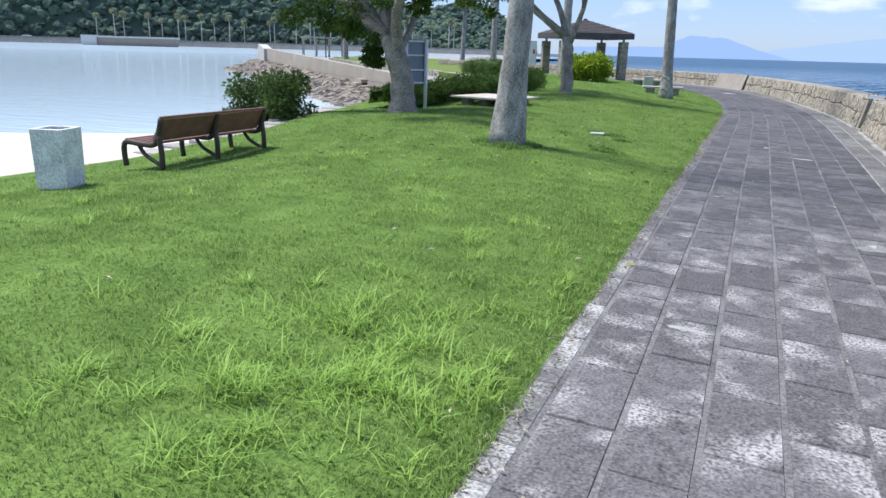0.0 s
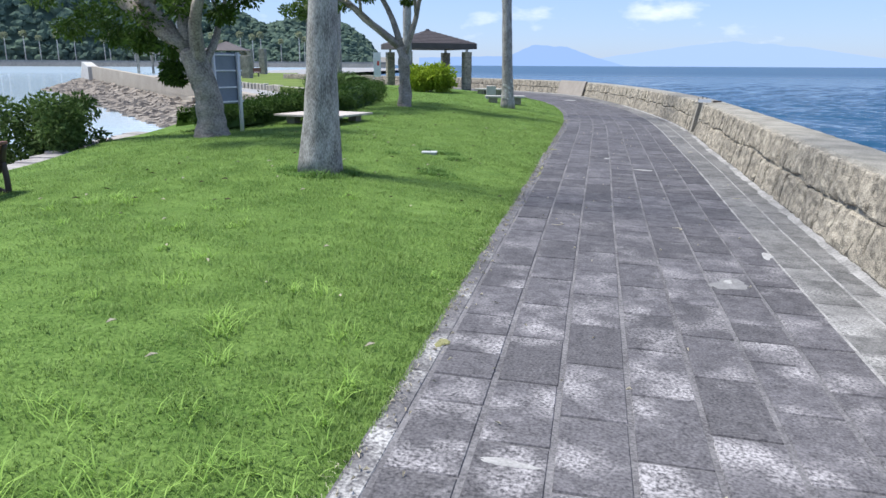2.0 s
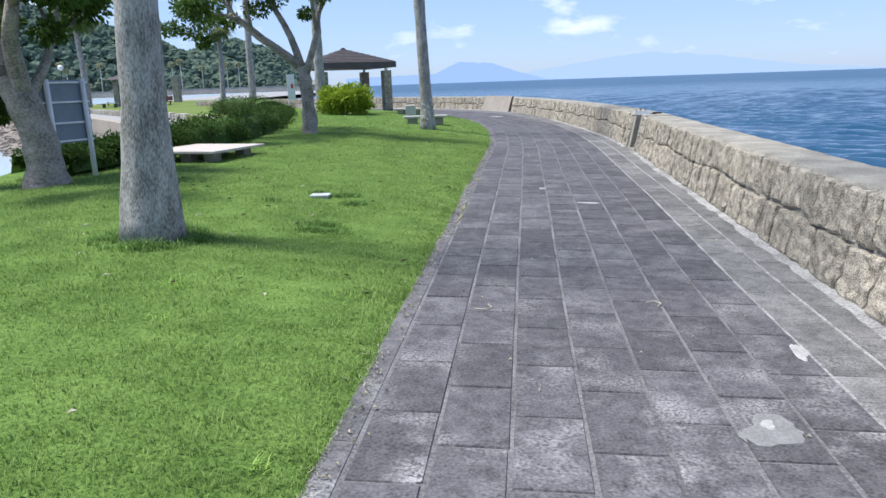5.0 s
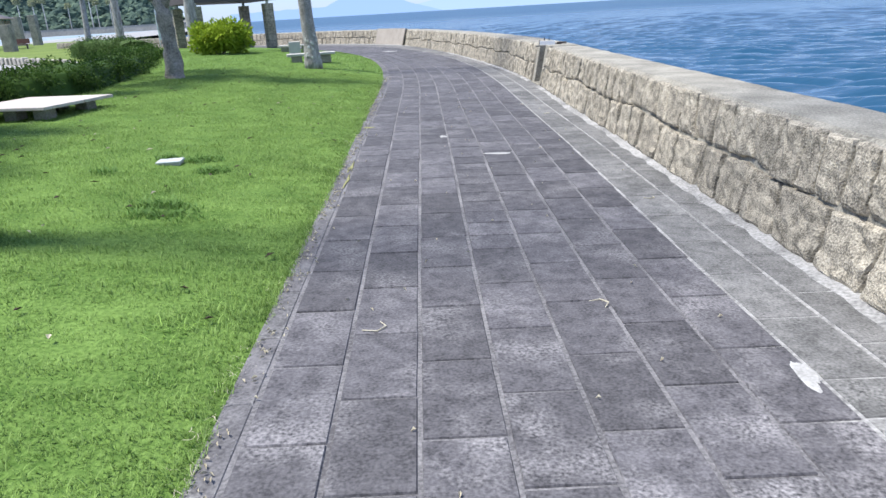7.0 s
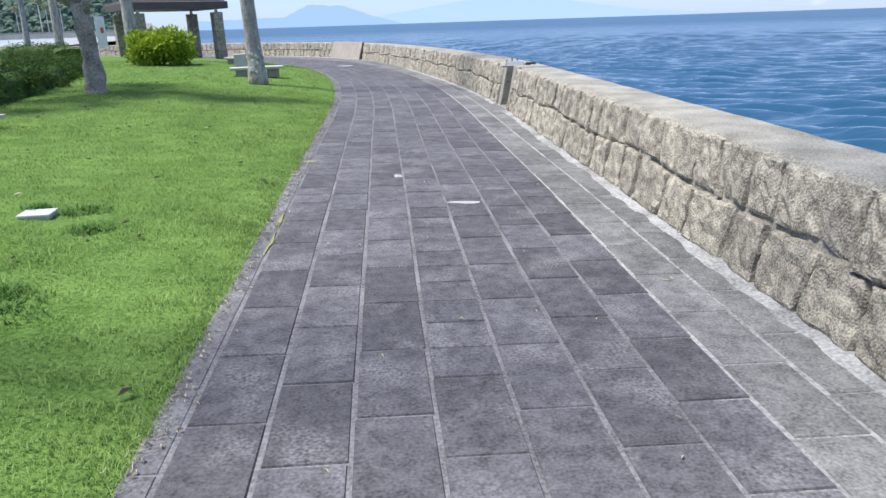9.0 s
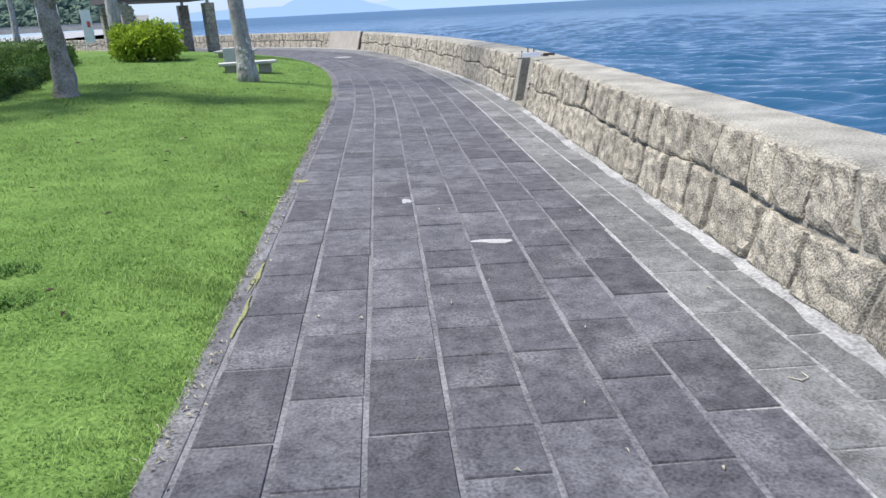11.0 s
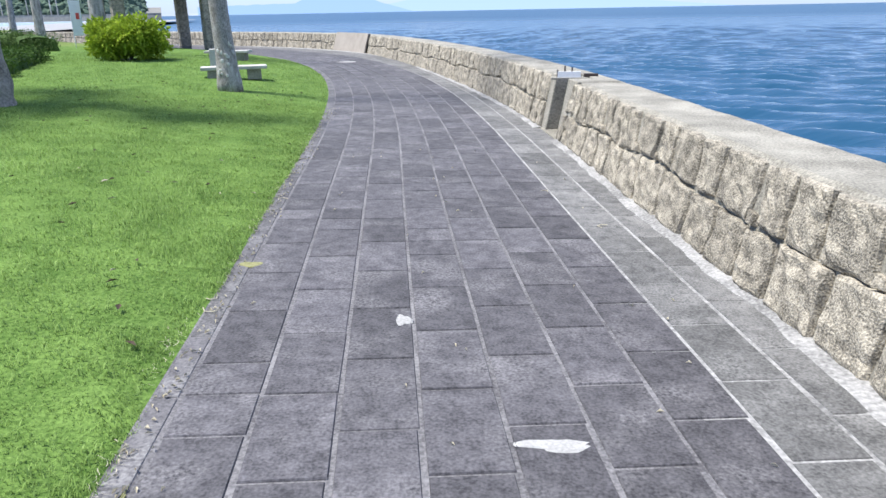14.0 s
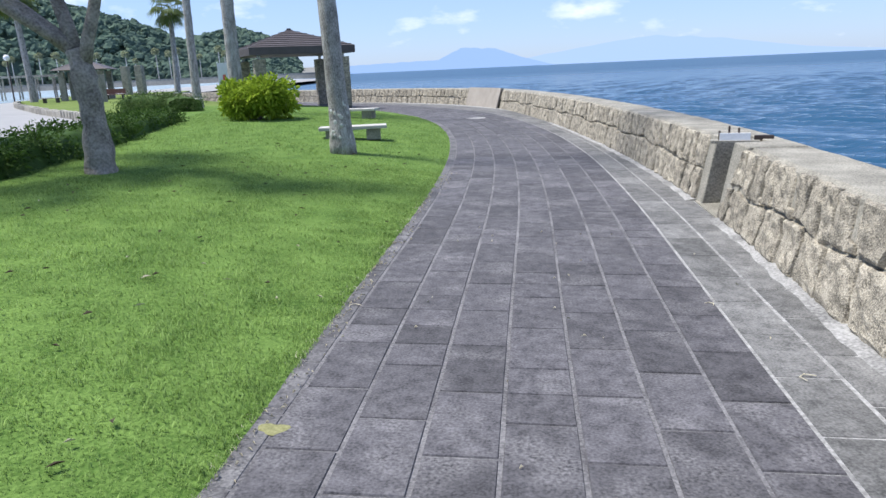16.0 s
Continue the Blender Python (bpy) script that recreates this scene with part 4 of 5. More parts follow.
b1 = far_bench((-36.5, 74, 0.3), 20, M_WOOD, "reddish bench with a backrest on the far lawn")
part("backrest", box(1.7, 0.06, 0.42, (0, 0.24, 0.7), 0.01), M_WOOD, b1)
far_bench((-27, 68, 0.3), 10, M_SEAT, "pale stone bench on the far lawn")
far_bench((-48, 84, 0.3), 25, M_WHITE, "white bench on the far lawn")
far_bench((-40, 70, 0.3), 0, M_SEAT, "pale low table bench on the far lawn")

gb = thing("marker_block", pose(-14.4, 43.5, 0.25), "pale concrete marker block near the far hedge", "concrete block")
part("body", box(0.7, 0.6, 0.6, (0, 0, 0.3), 0.03), M_CONC, gb)

# small shelter, lamp and posts
sh = thing("shelter", pose(-41, 77, 0.3, 0, 0, 20), "small far shelter with a dark hipped roof on stone posts", "shelter")
for sx in (-1, 1):
    for sy in (-1, 1):
        part("post", box(0.5, 0.5, 2.6, (sx * 1.7, sy * 1.7, 1.3), 0.02), M_CAP, sh)
bm = bmesh.new()
bmesh.ops.create_cone(bm, cap_ends=True, segments=4, radius1=3.5, radius2=0.1, depth=1.0, matrix=Matrix.Translation((0, 0, 3.25)) @ Matrix.Rotation(math.pi / 4, 4, "Z"))
part("roof", bm, M_ROOF, sh)
lamp = thing("street_lamp", pose(-53, 82.5, 0.3), "dark lamp post with a white globe", "street lamp")
bm = bmesh.new(); tube(bm, [(0, 0, 0), (0, 0, 4.2)], [0.08, 0.05], 10)
part("pole", bm, M_IRON, lamp)
bm = bmesh.new(); bmesh.ops.create_uvsphere(bm, u_segments=16, v_segments=10, radius=0.32, matrix=Matrix.Translation((0, 0, 4.45)))
part("globe", bm, M_WHITE, lamp, "white glass globe", True)
for k, (x, y, h) in enumerate(((-44, 92, 3.4), (-47.5, 95, 3.4), (-33, 66, 2.2))):
    pl = thing("stone_pillar", pose(x, y, 0.2), "rough pale stone pillar on the far lawn", "pillar", "pillars on the far lawn")
    part("shaft", box(0.8, 0.8, h, (0, 0, h / 2), 0.04), M_CAP, pl)
pg = thing("pergola", pose(-70, 108, 0.2, 0, 0, 30), "flat-roofed far pergola on thin posts", "pergola")
part("roof", box(7.5, 3.5, 0.25, (0, 0, 3.0), 0.03), M_CAP, pg)
for xx in (-3.3, -1.1, 1.1, 3.3):
    for yy in (-1.4, 1.4):
        part("post", box(0.2, 0.2, 2.95, (xx, yy, 1.3), 0.01), M_CAP, pg)

# far sea wall and road under the hill
SHORE = [(-420, 150), (-330, 235), (-255, 305), (-190, 345), (-128, 376), (-112, 384)]
sl = catmull([(x * 1.6, y * 1.6) for x, y in SHORE], 16)
v, f = [], []
for x, y in sl:
    d = Vector((x, y)).normalized()
    for o, z in ((0, -1.5), (2.0, 2.4), (2.3, 3.8), (4.0, 3.8), (4.4, 2.6), (26, 3.4), (100, 9)):
        v.append((x + d.x * o, y + d.y * o, z))
for i in range(len(sl) - 1):
    for k in range(6):
        a = i * 7 + k
        f.append((a, a + 7, a + 8, a + 1))
far_shore = new("far_road_embankment", mesh_from("far_road_embankment", v, f, material("far_seawall", (0.13, 0.13, 0.12), (0.26, 0.25, 0.23), 0.08, 0.95, 0, 0.8)))
tagged(far_shore, "grey sea wall and coast road below the wooded hill", "embankment", kind="structure")
slip = thing("far_jetty", pose(-372, 356, -1.0, 0, 0, 40), "pale concrete far jetty on rubble", "jetty")
part("deck", box(52, 6, 1.0, (0, 0, 5.4), 0.05), M_CONC, slip)
part("base", box(50, 5, 5.4, (0, 0, 2.2), 0.05), M_RUBBLE, slip)
part("head", box(9, 7, 6.6, (-28, 0, 2.9), 0.05), M_CONC, slip)

car = thing("car", pose(-531, 398, 2.9, 0, 0, 35), "small white car on the coast road", "car")
bm = bmesh.new(); box(4.2, 1.7, 0.75, (0, 0, 0.65), 0.15, bm); part("body", bm, M_WHITE, car)
bm = bmesh.new(); box(2.3, 1.5, 0.6, (-0.2, 0, 1.25), 0.2, bm); part("cabin", bm, M_SIGN, car)
car.scale = (1.5, 1.5, 1.5)
for xx in (-1.3, 1.3):
    for yy in (-0.8, 0.8):
        bm = bmesh.new(); bmesh.ops.create_cone(bm, cap_ends=True, segments=14, radius1=0.32, radius2=0.32, depth=0.2, matrix=Matrix.Translation((xx, yy, 0.32)) @ Matrix.Rotation(math.pi / 2, 4, "X"))
        part("wheel", bm, M_IRON, car)

# wooded hill: a body with many uneven tree clumps
def hill_h(b):
    return np.interp(b, [17.2, 18.0, 19.5, 22, 24.2, 25.5, 27, 30, 34, 40, 48, 60], [0, 12, 22, 29, 24, 21, 27, 36, 46, 60, 75, 80])


def shore_r(b):
    """Distance of the far shore at a bearing left of +y, degrees."""
    bb = np.degrees(np.arctan2(-sl[:, 0], sl[:, 1]))
    return np.interp(b, bb[::-1], np.hypot(sl[:, 0], sl[:, 1])[::-1])


v, f = [], []
NB, NR = 90, 8
for i in range(NB + 1):
    b = 17.2 + 50 * i / NB
    for k in range(NR + 1):
        t = k / NR
        r = shore_r(b) + 28 + t * 175
        h = 2.0 + 1.6 * hill_h(b) * math.sin(min(1, t * 1.25) * math.pi / 2) ** 0.8 * 0.93
        v.append((-math.sin(radians(b)) * r, math.cos(radians(b)) * r, h if k else -1))
for i in range(NB):
    for k in range(NR):
        a = i * (NR + 1) + k
        f.append((a, a + 1, a + NR + 2, a + NR + 1))
tagged(new("hill", mesh_from("hill", v, f, M_WOODS_HAZED, True)), "wooded hill behind the bay, haze tinted into its colour", "hill", kind="structure")
ico = bmesh.new()
bmesh.ops.create_icosphere(ico, subdivisions=2, radius=1.0)
iv = np.array([q.co[:] for q in ico.verts])
ifa = np.array([[q.index for q in p.verts] for p in ico.faces])
ico.free()
vs, fs, base = [], [], 0
rng = np.random.default_rng(31)
for k in range(5200):
    b = 17.6 + 47 * rng.random() ** 1.15
    t = rng.random() ** 1.3
    r = shore_r(b) + 29 + t * 150
    h = 2.0 + 1.6 * hill_h(b) * math.sin(min(1, t * 1.25) * math.pi / 2) ** 0.8
    s = rng.uniform(1.8, 5.2)
    bump = 1 + 0.24 * rng.normal(size=(len(iv), 1))
    vs.append(iv * bump * s * np.array([1, 1, 0.85]) + np.array([-math.sin(radians(b)) * r, math.cos(radians(b)) * r, h + s * 0.15]))
    fs.append(ifa + base)
    base += len(iv)
me = mesh_from("woods", np.concatenate(vs).tolist(), np.concatenate(fs).tolist(), M_WOODS_HAZED)
tagged(new("far_woods", me), "dense trees covering the far hill, green with haze tinted in", "woods", kind="stuff")

# palms along the coast road, sunlight painted into their pale fronds and trunks
proto = None
for k in range(27):
    b = 21.5 + 27.5 * k / 26 + rng.uniform(-0.5, 0.5)
    r = shore_r(b) + 15 + rng.uniform(-4, 5)
    at = (-math.sin(radians(b)) * r, math.cos(radians(b)) * r, 2.9)
    if proto is None:
        proto = palm(at, 20.0, 0.42, 0.32, (0.3, 0), 2.9, 40, "slender far palm on the coast road", 8, 0.0, "coast road palms", M_CONC, leaf_material("far_frond_sunlit", (0.16, 0.19, 0.10), (0.36, 0.38, 0.24)))
    else:
        sc = rng.uniform(0.8, 1.15)
        c = copy_thing(proto, pose(*at, 0, 0, rng.uniform(0, 360)))
        c.scale = (sc, sc, sc)

# houses on the hill
for x, y, z, w in ((-345, 610, 78, 24), (-470, 540, 100, 30)):
    hs = thing("house", pose(x, y, z, 0, 0, 30), "pale far house among the trees on the hill", "house", "hill houses")
    part("wall", box(w, 9, 7, (0, 0, 3.5)), M_CONC, hs)
    part("roof", box(w + 1.5, 10.5, 0.8, (0, 0, 7.3), 0.1), M_ROOF, hs)
    for xx in (-0.3, 0, 0.3):
        part("window", box(w * 0.16, 0.2, 1.6, (xx * w, -4.55, 4.2)), M_SIGN, hs)

# ---- paving tiles ----
# long tiles in running bond along the walk: broad joints between the columns, thin ones across
COL0, PITCH_Y, JOINT_X, JOINT_Y = 0.138, 0.6335, 0.023, 0.011


def column(col, s):
    """The offset of a column's first joint; the columns widen a little along the walk."""
    return COL0 + col * np.interp(s + y0, [4.0, 9.5, 14.0], [0.344, 0.346, 0.3565])


def tile_mesh(name, w, l, mat):
    h, c = 0.009, 0.005
    v = [(x, y, 0) for x, y in ((-w, -l), (w, -l), (w, l), (-w, l))] + [(x, y, h) for x, y in ((-w + c, -l + c), (w - c, -l + c), (w - c, l - c), (-w + c, l - c))]
    return mesh_from(name, v, [(4, 5, 6, 7), (0, 1, 5, 4), (1, 2, 6, 5), (2, 3, 7, 6), (3, 0, 4, 7)], mat)


def tile_rows(col, rng):
    """Start and length of each tile of a column, along the lawn's edge; some are cut in half."""
    s = 7.31 - y0 - 23 * PITCH_Y + (PITCH_Y / 2 if col % 2 else 0.0)
    while s < ALONG[-1] - 3:
        if rng.random() < 0.07:
            cut = PITCH_Y * (0.5 + rng.normal() * 0.02)
            yield s, cut
            yield s + cut, PITCH_Y - cut
        else:
            yield s, PITCH_Y
        s += PITCH_Y


rng = np.random.default_rng(77)
y0 = float(LINE[0][1])
shared = {}
far_sets = {"tiles": ([], []), "pale_tiles": ([], []), "kerb_tiles": ([], [])}
for col in range(-1, 10):
    for s, l in tile_rows(col, rng):
        a0, a1 = column(col, s + l / 2), column(col + 1, s + l / 2)
        if col == -1:
            a0 = 0.0
        gap = np.interp(s, ALONG, GAP)
        if a0 > gap - 0.12:
            continue
        a1 = min(a1, gap + 0.02)
        yy = s + y0
        if 0 <= col <= 6 and 1.5 < yy < 18.5 and a1 - a0 > 0.33:
            x, y = on_path(s + l / 2, (a0 + a1) / 2)
            key = (round(a1 - a0, 2), round(l, 2))
            if key not in shared:
                shared[key] = tile_mesh("tile", (key[0] - JOINT_X) / 2, (key[1] - JOINT_Y) / 2, M_TILE)
            ob = new("tile", shared[key])
            ob.parent = bed
            ob.matrix_world = Matrix.Translation((x, y, path_z(x) - 0.004 + rng.uniform(0, 0.002))) @ Matrix.Rotation(math.atan(0.026), 4, "Y") @ Euler((rng.normal() * 0.003, rng.normal() * 0.003, rng.normal() * 0.004)).to_matrix().to_4x4()
            continue
        jx, jy = JOINT_X / 2, JOINT_Y / 2
        v, f = far_sets["kerb_tiles" if col < 0 else "pale_tiles" if col > 6 else "tiles"]
        a = len(v)
        dz = rng.uniform(0, 0.002)
        for ins, z in ((0, -0.004), (0.005, 0.002 + dz)):
            for ss, oo in ((s + jy + ins, a0 + jx + ins), (s + jy + ins, a1 - jx - ins), (s + l - jy - ins, a1 - jx - ins), (s + l - jy - ins, a0 + jx + ins)):
                x, y = on_path(ss, oo)
                v.append((x, y, path_z(x) + z))
        f += [(a + 4, a + 5, a + 6, a + 7), (a, a + 1, a + 5, a + 4), (a + 1, a + 2, a + 6, a + 5), (a + 2, a + 3, a + 7, a + 6), (a + 3, a, a + 4, a + 7)]
for name, mat, own in (("tiles", M_TILE_FAR, bed), ("pale_tiles", M_TILE_PALE, bed_wall), ("kerb_tiles", M_KERB, bed)):
    rest = new(name, mesh_from(name, *far_sets[name], mat))
    rest.parent = own
    tagged(rest, kind="stuff")

# mortar patches and pale spots on the paving
def blob(name, x, y, rx, ry, seed, mat, label, h=0.004, n=22, rough=0.4):
    rg = np.random.default_rng(seed)
    p2, p3 = rg.random(2) * 6.283
    ring = [(x + rx * math.cos(t) * q, y + ry * math.sin(t) * q) for t, q in ((t, 1 + rough * (0.5 * math.sin(2 * t + p2) + 0.4 * math.sin(3 * t + p3) + 0.5 * (rg.random() - 0.5))) for t in (2 * math.pi * k / n for k in range(n)))]
    v = [(a, b, path_z(a) + 0.004) for a, b in ring] + [(x + (a - x) * 0.8, y + (b - y) * 0.8, path_z(a) + 0.006 + h) for a, b in ring]
    fc = [(k, (k + 1) % n, n + (k + 1) % n, n + k) for k in range(n)] + [[n + k for k in range(n)]]
    return tagged(new(name, mesh_from(name, v, fc, mat)), label, "mortar patch", kind="structure")


M_PATCH = material("white_mortar", (0.25, 0.243, 0.232), (0.46, 0.45, 0.43), 8, 0.9, 0.4, 70)
M_GREY = material("grey_mortar", (0.13, 0.128, 0.126), (0.27, 0.265, 0.26), 6, 0.9, 0.4, 60)
blob("mortar_patch", 0.89, 13.49, 0.15, 0.05, 1, M_PATCH, "white broken mortar on the paving")
blob("mortar_patch", 0.30, 14.74, 0.04, 0.09, 2, M_PATCH, "white broken mortar on the paving")
blob("mortar_patch", 1.66, 8.30, 0.045, 0.15, 3, M_PATCH, "white broken mortar on the paving")
blob("mortar_patch", 1.18, 7.28, 0.15, 0.16, 4, M_GREY, "smooth grey mortar patch on the paving", 0.002)
blob("mortar_patch", 1.17, 7.33, 0.04, 0.045, 5, M_PATCH, "white spot on the grey mortar patch", 0.009)
blob("mortar_patch", -0.20, 4.30, 0.13, 0.028, 6, M_PATCH, "white broken mortar on the paving", 0.003)
blob("mortar_patch", -1.17, 36.3, 0.36, 0.2, 7, M_PATCH, "pale worn paving patch")

# whitish mortar swept up against the foot of the wall
for name, a, b in (("mortar_fillet_near", 1.0, GATE0), ("mortar_fillet_far", GATE1 + 0.1, s_at_y(34))):
    v, f = [], []
    n = int((b - a) / 0.08)
    for i in range(n + 1):
        s = a + (b - a) * i / n
        x, y, nx, ny = wall_frame(s)
        w = 0.13 + 0.06 * noise.noise((s * 0.9, 2.0, 0)) + 0.05 * noise.noise((s * 4, 5.0, 0))
        for o, z in ((-w, -0.002), (-w * 0.6, 0.007), (-0.02, 0.016), (0.05, 0.022)):
            v.append((x + nx * o, y + ny * o, path_z(x + nx * o) + z))
    for i in range(n):
        for k in range(3):
            q = i * 4 + k
            f.append((q, q + 1, q + 5, q + 4))
    tagged(new(name, mesh_from(name, v, f, M_JOINT_PALE, True)), "whitish mortar swept along the foot of the sea wall", "mortar", kind="structure")

# ---- wall stones ----
GRID = (-1.0, -0.95, -0.84, -0.6, -0.3, 0.0, 0.3, 0.6, 0.84, 0.95, 1.0)


def stone_mesh(quad, rg, seed):
    """A rough block that fills a four-cornered place on the face: (s, height) at foot, foot, head, head."""
    q = [np.array(p) for p in quad]
    wide, high = np.hypot(*(q[1] - q[0])), np.hypot(*(q[3] - q[0]))
    ju, jv = 0.020 / wide, 0.011 / high
    bulge, tilt, lean = rg.uniform(-0.004, 0.012), rg.normal() * 0.007, rg.normal() * 0.006
    rnd = rg.uniform(0.04, 0.20)
    v, f, n = [], [], len(GRID)
    for gv in GRID:
        for gu in GRID:
            u = gu * math.sqrt(1 - rnd * gv * gv / 2) * (1 - ju)
            w = gv * math.sqrt(1 - rnd * gu * gu / 2) * (1 - jv)
            a, b = (u + 1) / 2, (w + 1) / 2
            p = (q[0] * (1 - a) + q[1] * a) * (1 - b) + (q[3] * (1 - a) + q[2] * a) * b
            p = p + 0.016 * np.array((noise.noise((p[0] * 9, p[1] * 9, seed + 3.3)), noise.noise((p[0] * 9, p[1] * 9, seed + 7.7))))
            m = max(abs(gu), abs(gv))
            if m > 0.99:
                out = -0.022
            else:
                out = 0.024 + bulge * (1 - gu * gu) * (1 - gv * gv) + tilt * gu + lean * gv - 0.012 * (m > 0.9)
                out += 0.020 * noise.noise((p[0] * 6, p[1] * 6, seed)) + 0.020 * noise.noise((p[0] * 18, p[1] * 18, seed))
            v.append(wall_at(p[0], p[1] / WALL_H, out))
    for r in range(n - 1):
        for k in range(n - 1):
            a = r * n + k
            f.append((a, a + 1, a + n + 1, a + n))
    return v, f


def stones(s0, s1, wall, near, seed, rake=0.0):
    """Two courses of rough blocks: broad ones below, narrower slanting ones above, with a few chinks between."""
    rg = np.random.default_rng(seed)

    def mid(s):
        return 0.405 + 0.06 * noise.noise((s * 0.9, seed, 1.5)) + 0.06 * noise.noise((s * 2.7, seed, 4.5))

    top, quads = WALL_H - 0.008, []
    for low, wmin, wmax in ((True, 0.34, 0.66), (False, 0.24, 0.52)):
        s, lean, end = s0, 0.0, s1 if low else s1 - rake / 2
        while s < end - 0.02:
            e = min(end, s + rg.uniform(wmin, wmax))
            if end - e < 0.2:
                e = end
            tip = -rake / 2 if e >= end else rg.normal() * 0.045 + (0.0 if low else 0.03)
            if low:
                quads.append(((s, 0.0), (e, 0.0), (e + tip, mid(e + tip)), (s + lean, mid(s + lean))))
            else:
                cut = 0.0
                if e < end and e - s > 0.34 and rg.random() < 0.4:
                    cut = rg.uniform(0.09, 0.13)
                    hi = mid(e) + rg.uniform(0.09, 0.14)
                    quads.append(((e - cut, mid(e - cut)), (e, mid(e)), (e + tip * 0.3, hi), (e - cut + 0.02, hi - 0.02)))
                quads.append(((s, mid(s)), (e - cut, mid(e - cut)), (e + tip, top), (s + lean, top)))
            s, lean = e, tip
    fv, ff = [], []
    for quad in quads:
        v, f = stone_mesh(quad, rg, seed)
        if near:
            o = new("stone", mesh_from("stone", v, f, M_STONE))
            o.parent = wall
        else:
            b = len(fv)
            fv += v
            ff += [tuple(i + b for i in q) for q in f]
    if fv:
        o = new("stones", mesh_from("stones", fv, ff, M_STONE_FAR))
        o.parent = wall
        tagged(o, kind="stuff")


NEAR0 = s_at_y(5.0)
stones(1.0, NEAR0, walls[0], False, 51)
stones(NEAR0, GATE0 + 0.08, walls[0], True, 52, 0.34)
stones(GATE1 + 0.12, GATE1 + 14, walls[1], True, 53)
stones(GATE1 + 14, PANEL0, walls[1], False, 54)
stones(PANEL1, WALONG[-1] - 1, walls[1], False, 55)

# ---- grass ----
def blades(name, n, region, h, w, mat, seed, label, clumps=None, lean=0.5):
    rg = np.random.default_rng(seed)
    if clumps is None:
        x, y = region(rg, n)
    else:
        c = np.array(clumps)
        k = rg.integers(0, len(c), n)
        rad = c[k, 2] * np.sqrt(rg.random(n)) * 1.0
        ang = rg.random(n) * 6.283
        x, y = c[k, 0] + rad * np.cos(ang), c[k, 1] + rad * np.sin(ang)
    n = len(x)
    keep = x < np.interp(y, LINE[:, 1], LINE[:, 0]) + 0.06 * rg.random(n) - 0.02 + np.array([0.07 * noise.noise((b * 1.1, 0.5, 0)) + 0.05 * noise.noise((b * 4.3, 2.5, 0)) for b in y])
    x, y = x[keep], y[keep]
    n = len(x)
    z = np.array([lawn_z(a, b) for a, b in zip(x, y)]) - 0.006
    az = rg.random(n) * 6.283
    hh = h * (0.5 + rg.random(n)) * np.clip([0.78 + 0.5 * noise.noise((a * 0.9, b * 0.9, 3)) + 0.62 * noise.noise((a * 3.2, b * 6.5, 8)) for a, b in zip(x, y)], 0.2, 2.0)
    ln = hh * lean * (0.4 + rg.random(n))
    dx, dy = np.cos(az), np.sin(az)
    ww = w * (0.7 + 0.6 * rg.random(n))
    b0 = np.stack([x - dy * ww, y + dx * ww, z], 1)
    b1 = np.stack([x + dy * ww, y - dx * ww, z], 1)
    m0 = np.stack([x + dx * ln * 0.35 - dy * ww * 0.7, y + dy * ln * 0.35 + dx * ww * 0.7, z + hh * 0.62], 1)
    m1 = np.stack([x + dx * ln * 0.35 + dy * ww * 0.7, y + dy * ln * 0.35 - dx * ww * 0.7, z + hh * 0.62], 1)
    tp = np.stack([x + dx * ln, y + dy * ln, z + hh * 0.95], 1)
    v = np.stack([b0, b1, m0, m1, tp], 1).reshape(-1, 3)
    me = bpy.data.meshes.new(name)
    me.vertices.add(n * 5); me.vertices.foreach_set("co", v.ravel())
    me.loops.add(n * 7); me.polygons.add(n * 2)
    o = np.arange(n)[:, None] * 5
    me.loops.foreach_set("vertex_index", np.concatenate([o, o + 1, o + 3, o + 2, o + 2, o + 3, o + 4], 1).ravel())
    st = np.arange(n)[:, None] * 7
    me.polygons.foreach_set("loop_start", np.concatenate([st, st + 4], 1).ravel())
    me.update(calc_edges=True)
    me.materials.append(mat)
    return tagged(new(name, me), label, "grass", kind="stuff")


def near_strip(rg, n):
    """Denser towards the path and the start of the walk."""
    y = -1.0 + 25.0 * rg.random(n) ** 1.35
    x = -0.82 - 6.5 * rg.random(n) ** 1.35
    return x, y


def wide_strip(rg, n):
    y = -6.0 + 44.0 * rg.random(n)
    x = np.interp(y, LINE[:, 1], LINE[:, 0]) - 7.8 * rg.random(n)
    ok = x > np.array([lawn_left(b) for b in y]) + 0.1
    return x[ok], y[ok]


blades("grass", 540000, near_strip, 0.031, 0.0021, M_GRASS, 61, "short mown lawn grass", lean=1.0)
blades("grass_far", 170000, wide_strip, 0.038, 0.0045, M_GRASS, 62, "short lawn grass further off", lean=0.8)
rg = np.random.default_rng(63)
weeds = [(-0.95 - abs(rg.normal()) * 1.0, rg.uniform(1.6, 4.2), rg.uniform(0.08, 0.2)) for k in range(34)]
weeds += [(rg.uniform(-6.5, -1.2), rg.uniform(2.0, 9.0), rg.uniform(0.05, 0.14)) for k in range(60)]
weeds += [(-1.05, rg.uniform(1.5, 8.5), rg.uniform(0.04, 0.07)) for k in range(9)]
blades("weeds", 3400, None, 0.075, 0.0036, M_WEED, 64, "bright crabgrass tufts in the lawn", weeds, 1.6)
rank = [(-1.75 + rg.normal() * 0.38, 2.75 + rg.normal() * 0.38, rg.uniform(0.08, 0.24)) for k in range(40)]
blades("long_weeds", 1900, None, 0.105, 0.0034, M_WEED, 66, "long bright weed blades beside the paving", rank, 1.5)
